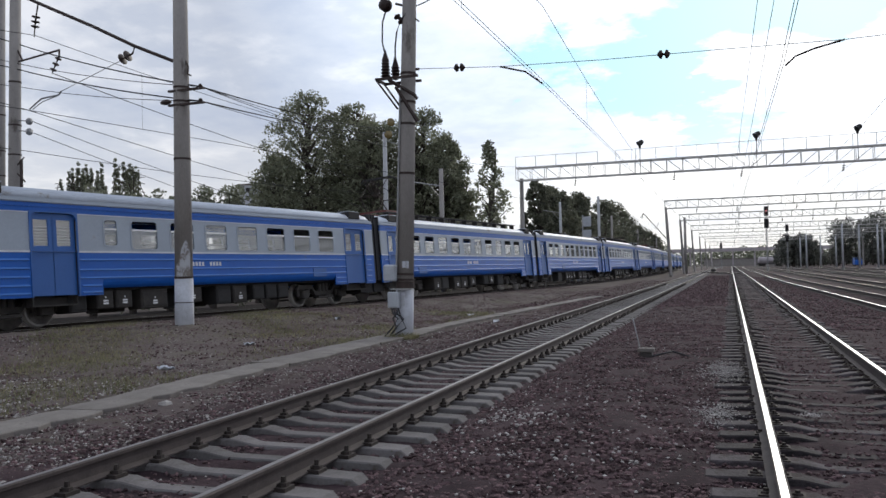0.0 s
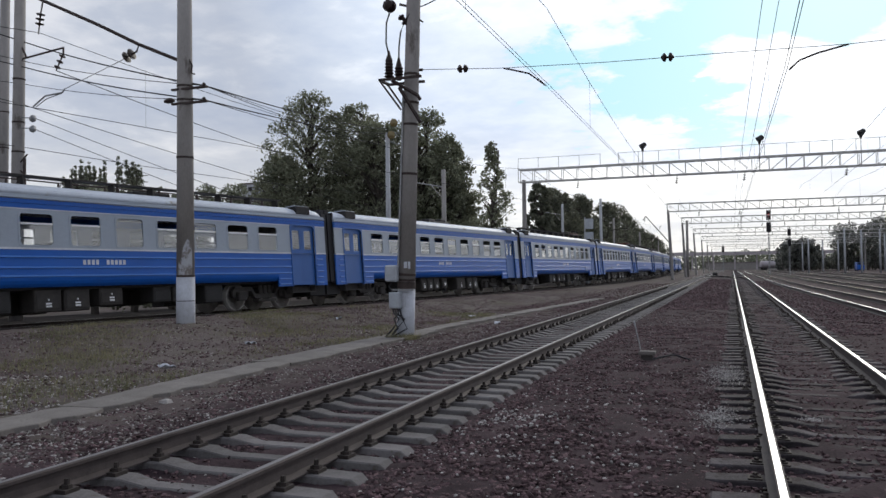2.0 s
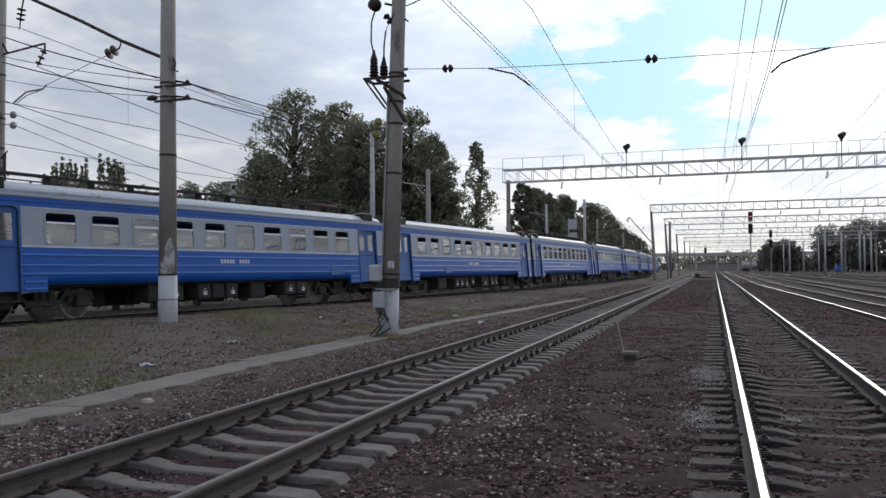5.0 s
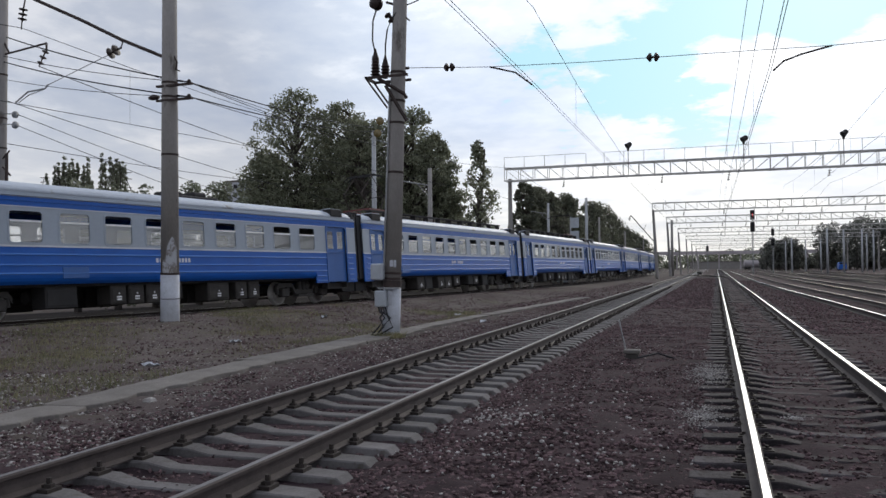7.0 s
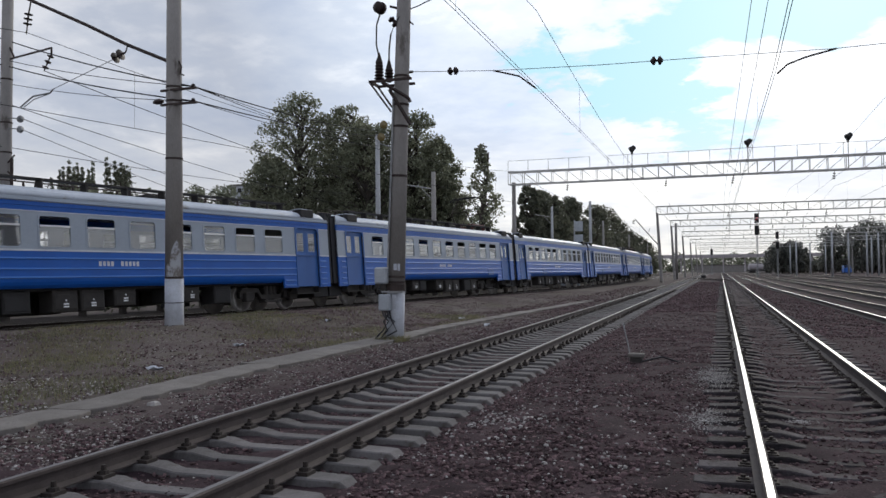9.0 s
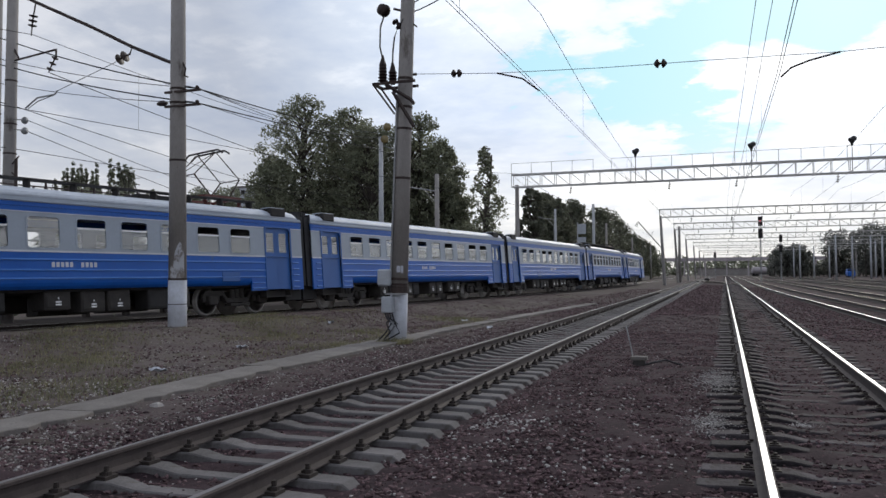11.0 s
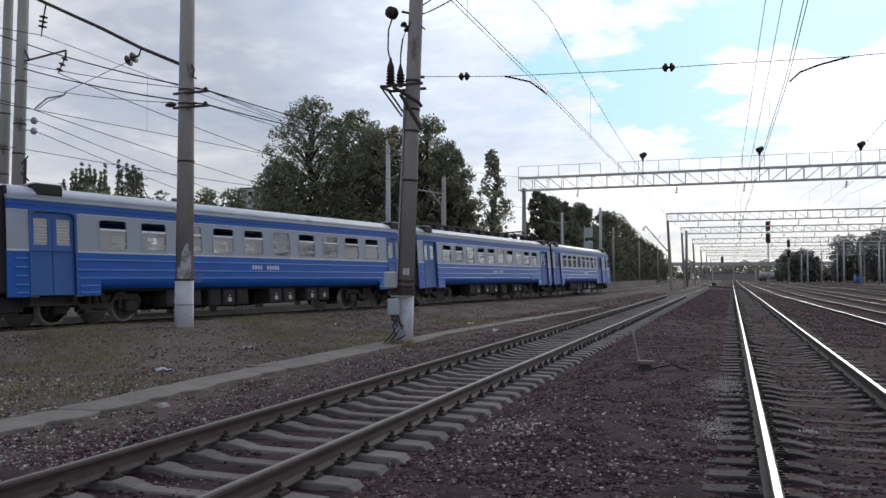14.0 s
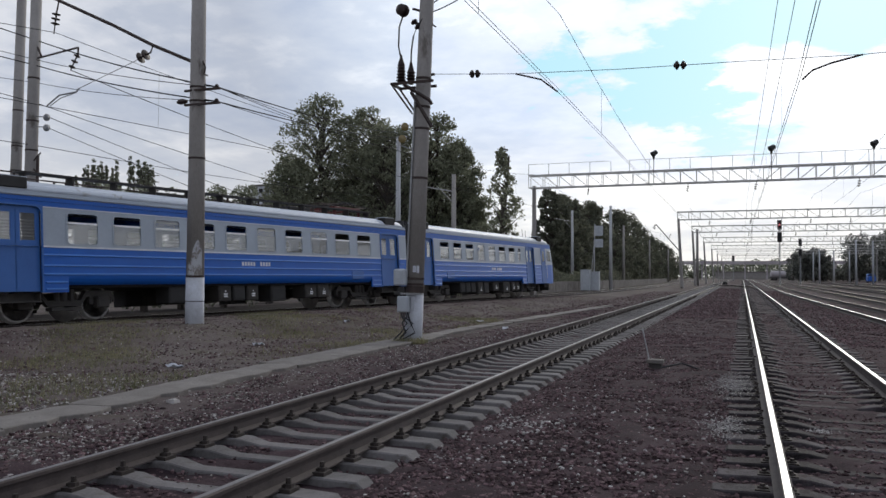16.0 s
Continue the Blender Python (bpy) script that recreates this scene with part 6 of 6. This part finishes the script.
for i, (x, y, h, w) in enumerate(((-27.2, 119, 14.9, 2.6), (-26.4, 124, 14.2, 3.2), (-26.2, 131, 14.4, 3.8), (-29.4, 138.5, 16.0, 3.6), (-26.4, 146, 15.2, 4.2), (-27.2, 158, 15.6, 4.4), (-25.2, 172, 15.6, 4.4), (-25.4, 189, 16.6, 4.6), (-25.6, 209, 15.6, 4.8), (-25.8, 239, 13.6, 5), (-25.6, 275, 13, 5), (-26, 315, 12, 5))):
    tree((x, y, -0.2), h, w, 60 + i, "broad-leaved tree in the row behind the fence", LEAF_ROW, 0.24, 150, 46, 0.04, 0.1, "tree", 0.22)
rw = random.Random(77)
spots = [(-31 - rw.random() * 5, 156 + i * 5.6 + rw.uniform(-2, 2)) for i in range(36)]
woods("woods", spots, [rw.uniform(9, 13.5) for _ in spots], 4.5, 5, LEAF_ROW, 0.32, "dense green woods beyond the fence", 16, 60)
for i in range(24):
    x = -107.2 + i * 0.60 + (1.5 if i > 14 else 0) + (i * 37 % 10) * 0.05
    tree((x, 107.5 + (i * 53 % 7) * 0.4, -0.2), (19, 21.0, 20.4, 21.8, 20.3, 21.4, 20.6, 19.4, 20.8, 19.6, 20.2, 18.7, 17.5)[i % 13], 1.15, 90 + i, "narrow pointed poplar far behind the train", LEAF_FAR, 0.15, 130, 20, 0.12, 0.7, "poplar", 0.34)
spots = [(-96 + i * 2.3 + rw.uniform(-1.0, 1.0), 96 + i * 0.8 + rw.uniform(-3, 3)) for i in range(24)] + [(-94 + i * 1.7 + rw.uniform(-1.0, 1.0), 99 + i * 0.6 + rw.uniform(-3, 3)) for i in range(30)]
woods("woods", spots, [rw.uniform(12.8, 15.6) for _ in spots], 2.0, 8, LEAF_FAR, 0.26, "distant line of young trees behind the train", 16, 60)
spots = [(18.6 + i * 0.56 + rw.uniform(-1, 1), 330 + rw.uniform(-8, 18)) for i in range(20)]
woods("woods", spots, [rw.uniform(8.0, 12.6) for i in range(20)], 2.3, 9, LEAF_DIM, 0.42, "distant dark woods beyond the yard", 14, 60)
spots = [(37.5 + i * 1.2 + rw.uniform(-1.5, 1.5), 330 + rw.uniform(-8, 18)) for i in range(34)]
woods("woods", spots, [16.5 + i * 0.12 + rw.uniform(-2.2, 2.0) for i in range(34)], 4.2, 19, LEAF_DIM, 0.42, "distant dark woods beyond the yard", 14, 60)
spots = [(24 + i * 2.0 + rw.uniform(-1, 1), 345 + rw.uniform(-5, 10)) for i in range(36)]
woods("scrub", spots, [rw.uniform(3.0, 5.5) for _ in spots], 2.6, 29, LEAF_DIM, 0.4, "low dark scrub at the yard's far edge", 8, 50)
spots = [(-60 + i * 3.2 + rw.uniform(-2, 2), 560 + rw.uniform(-20, 30)) for i in range(60)]
woods("woods", spots, [rw.uniform(7, 13) for _ in spots], 6, 10, LEAF_FAR, 0.8, "far tree line at the end of the yard", 7, 40)


def far_block(x, y, w, h, d, floors, cols, label, mat):
    b = thing("apartment_building", Matrix.Translation((x, y, -0.2)), label, "building")
    part("wall", Shape().box(-w / 2, -d / 2, 0, w / 2, d / 2, h), mat, b)
    part("roof", Shape().box(-w / 2 - 0.3, -d / 2 - 0.3, h, w / 2 + 0.3, d / 2 + 0.3, h + 0.6), SLAB, b)
    first = None
    for i in range(floors):
        for k in range(cols):
            m = Matrix.Translation((-w / 2 + (k + 0.5) * w / cols, -d / 2 - 0.02, 1.6 + i * (h - 1) / floors))
            if first is None:
                first = part("window", Shape().box(-0.8, -0.04, 0, 0.8, 0.06, 1.5), DARK, b)
                first.matrix_basis = m
            else:
                share(first, m, b)
    return b


far_block(-164.5, 259, 11, 34.2, 10, 11, 4, "pale high-rise apartment block far beyond the trees", WHITEWASH)
bridge = thing("road_bridge", Matrix.Translation((5, 505, -0.2)), "long low bridge across the end of the yard", "bridge")
part("deck", Shape().box(-45, -4, 8.8, 60, 4, 9.9), FAR_WALL, bridge)
part("parapet", Shape().box(-45, -4.1, 9.9, 60, -3.9, 10.8), FAR_WALL, bridge)
for i in range(9):
    part("pier", Shape().box(-40 + i * 12, -1.5, 0, -39.2 + i * 12, 1.5, 8.8), FAR_WALL, bridge)
far_wall = far_block(14, 540, 60, 4.2, 12, 0, 16, "long low station building at the end of the yard", POLE)


def tank_wagon(x, y):
    w = thing("tank_wagon", Matrix.Translation((x, y, -0.1)) @ Matrix.Rotation(radians(-74), 4, "Z"), "tank wagon standing in the yard, its colour paled for haze", "wagon", "tank wagons")
    part("tank", Shape().lathe((0, -5.2, 2.7), (0, 1, 0), [(0, 0.3), (0.15, 1.1), (0.4, 1.5), (10.0, 1.5), (10.25, 1.1), (10.4, 0.3)], 18), FAR_WALL, w, "", True)
    part("frame", Shape().box(-1.3, -5.8, 0.95, 1.3, 5.8, 1.3), DARK, w)
    part("dome", Shape().lathe((0, 0, 4.1), (0, 0, 1), [(0, 0.6), (0.35, 0.6), (0.4, 0.3)], 12), SLAB, w)
    for yy in (-4.3, -2.9, 2.9, 4.3):
        part("wheelset", Shape().lathe((-0.85, yy, 0.47), (1, 0, 0), [(0, 0.47), (0.14, 0.47), (0.14, 0.1), (1.56, 0.1), (1.56, 0.47), (1.7, 0.47)], 14), DARK, w)
    return w


for k in range(2):
    tank_wagon(16.5 + k * 11.8, 385 + k * 3.4)


def van():
    v = thing("van", Matrix.Translation((34.8, 262, -0.2)), "dark blue van parked at the yard's edge", "vehicle")
    part("body", Shape().box(-1.0, -2.4, 0.45, 1.0, 2.4, 1.9, 0.18), BLUE, v)
    part("cab", Shape().box(-0.95, -1.5, 1.9, 0.95, 2.2, 2.55, 0.2), BLUE, v)
    part("windscreen", Shape().box(-0.8, -1.53, 1.95, 0.8, -1.5, 2.45), DARK, v)
    for x in (-0.9, 0.7):
        for y in (-1.6, 1.5):
            part("wheel", Shape().lathe((x, y, 0.36), (1, 0, 0), [(0, 0.36), (0.2, 0.36)], 14), RUBBER, v)


van()

# scrub along the far side of the train's track
scrub = []
for i in range(70):
    p, _ = on_curve(-40 + i * 2.4 + rw.uniform(-0.8, 0.8), -6.5 - rw.random() * 3.0)
    scrub.append((p.x, p.y))
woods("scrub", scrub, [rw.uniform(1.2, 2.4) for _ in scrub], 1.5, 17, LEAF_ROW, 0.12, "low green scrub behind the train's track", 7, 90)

# loose stones, litter and grass
scatter_stones("ballast_stones", 72000, (((-3.0, 0.2, 4.5, 24), 0.30), ((-3.0, 0.2, 20, 60), 0.14), ((-7.3, -5.3, 4, 34), 0.16), ((-5.4, -3.0, 4, 34), 0.12), ((0.1, 2.2, 4.5, 40), 0.14), ((2.2, 6, 12, 50), 0.12)), (0.008, 0.031), STONE, 11, "loose reddish-brown ballast stones", 0.2)
scatter_stones("pale_stones", 6400, (((-2.8, 0.2, 5, 30), 0.22), ((-17, -8.3, 5, 28), 0.58), ((-7.6, -5.3, 5, 30), 0.5), ((-6.2, 2, 5, 30), 0.1)), (0.006, 0.021), PALE_STONE, 12, "scattered pale stones", 0.3)
scatter_stones("pale_stones", 1900, (((-3.5, -0.8, 7.0, 12.5), 0.16), ((-11.5, -8.2, 5.5, 10.5), 1.3), ((-7.8, -6.4, 5.0, 9.5), 0.12)), (0.006, 0.027), PALE_STONE, 13, "patch of pale crushed stones", 0.3)
scatter_stones("grey_gravel", 13000, (((-7.3, -5.5, 4.5, 18), 0.5), ((-13, -8.1, 5, 13), 0.5)), (0.006, 0.022), GREY_STONE, 19, "small grey gravel beside the slab path", 0.2)
scatter_stones("far_ballast_stones", 16000, (((-3.0, 0.2, 34, 120), 0.5), ((2.2, 4.6, 22, 100), 0.3), ((-9, -5.6, 34, 90), 0.2)), (0.02, 0.06), STONE, 18, "reddish-brown ballast stones further along the tracks", 0.1)
scatter_stones("verge_stones", 30000, (((-17, -8.3, 5, 34), 0.6), ((-16, -8.3, 24, 60), 0.4)), (0.008, 0.032), STONE, 14, "small stones on the grassy verge", 0.2)
GRASSY = lambda x, y: (np.sin(x * 1.3 + np.sin(y * 0.9) * 1.7) + np.sin(y * 0.7 + x * 0.6) + np.random.default_rng(4).normal(0, 0.55, len(x))) > 0.55
blades("dry_grass", 90000, (-17.5, -8.3, 4.5, 30), (0.03, 0.15), GRASS, 15, "sparse dry grass on the verge", GRASSY)
blades("weeds", 1200, (-8.1, -7.4, 18.2, 18.9), (0.04, 0.2), GRASS, 16, "tuft of green weeds at the pole's foot")
lump = thing("concrete_lump", Matrix.Translation((-6.9, 8.6, -0.19)) @ Matrix.Scale(0.62, 4), "broken pale lump of concrete on the ballast", "rubble")
part("chunk", Shape().loft([[(-0.11, -0.08, 0), (0.13, -0.12, 0), (0.16, 0.08, 0), (-0.08, 0.13, 0)], [(-0.10, -0.08, 0.08), (0.10, -0.09, 0.1), (0.12, 0.05, 0.09), (-0.06, 0.1, 0.07)], [(-0.03, -0.03, 0.11), (0.05, -0.04, 0.12), (0.05, 0.02, 0.12), (-0.02, 0.04, 0.11)]]), PALE_STONE, lump)

# lime dust spilt over the sleeper ends, and windblown litter
def heap(cx, cy, rx, ry):
    """Thins a scatter out from a centre, unevenly."""
    def keep(x, y, rng):
        lumpy = 0.75 + 0.5 * np.sin(x * 9.1 + y * 3.3) * np.sin(y * 5.7 - x * 4.1)
        return rng.uniform(size=len(x)) < np.exp(-((x - cx) / rx) ** 2 - ((y - cy) / ry) ** 2) * lumpy
    return keep


for cx, cy, rx, ry, count, seed_ in ((-0.16, 13.4, 0.22, 0.9, 12000, 51), (-0.2, 9.6, 0.20, 0.5, 8000, 52), (0.78, 9.6, 0.14, 0.10, 1500, 53)):
    scatter_stones("lime_dust", count, (((cx - 0.5, min(cx + 0.5, 0.2) if cx < 0.2 else cx + 0.3, cy - 2 * ry, cy + 2 * ry), 1.0),), (0.003, 0.011), PALE_STONE, seed_, "thin spill of pale lime dust", 0.0, heap(cx, cy, rx, ry), -0.176)
scatter_stones("pale_stones", 1500, (((-3.2, -1.4, 7.8, 10.4), 1.0),), (0.008, 0.030), PALE_STONE, 54, "patch of pale crushed stones", 0.3, heap(-2.3, 9.0, 0.45, 0.6))


def litter(x, y, seed):
    rng = random.Random(seed)
    l = thing("litter", Matrix.Translation((x, y, float(ground_height(x, y)) + 0.01)) @ Matrix.Rotation(seed, 4, "Z"), "crumpled pale scrap of litter on the ground", "litter", "scraps of litter")
    rows = [[(i * 0.07 - 0.14, k * 0.06 - 0.09, rng.uniform(0.0, 0.07)) for k in range(4)] for i in range(5)]
    top = Shape().loft(rows, False, False)
    low = [[(a, b, c - 0.012) for a, b, c in r] for r in rows]
    top.loft(low, False, False)
    part("scrap", top, WHITEWASH, l)


for n_, (x, y) in enumerate(((-8.94, 27.9), (-12.3, 24.0), (-9.6, 12.0), (-10.8, 16.5), (-7.0, 24.5))):
    litter(x, y, n_ + 1)

motor = thing("point_machine", Matrix.Translation((-3.2, 165, -0.2)), "dark point machine beside the far switch", "point machine")
part("case", Shape().box(-0.45, -0.35, 0.0, 0.45, 0.35, 0.55, 0.06), DARK, motor)
part("cover", Shape().box(-0.40, -0.30, 0.55, 0.40, 0.30, 0.66, 0.05), GRIME, motor)
# connecting rails between the two tracks at the far switch
switch = thing("switch_rails", Matrix.Identity(4), "connecting rails of a far switch between two tracks", "railway track", kind="structure")
for side in (-0.795, 0.795):
    place = swing(1.08, -4.7, 118, 172)
    line = []
    for i in range(15):
        p, a = place(118 + i * 54 / 14)
        line.append((Vector((p.x + math.cos(a) * side, p.y - math.sin(a) * side, 0.004)), a))
    rail_part(line, switch, DULL_SHINE)


motions()
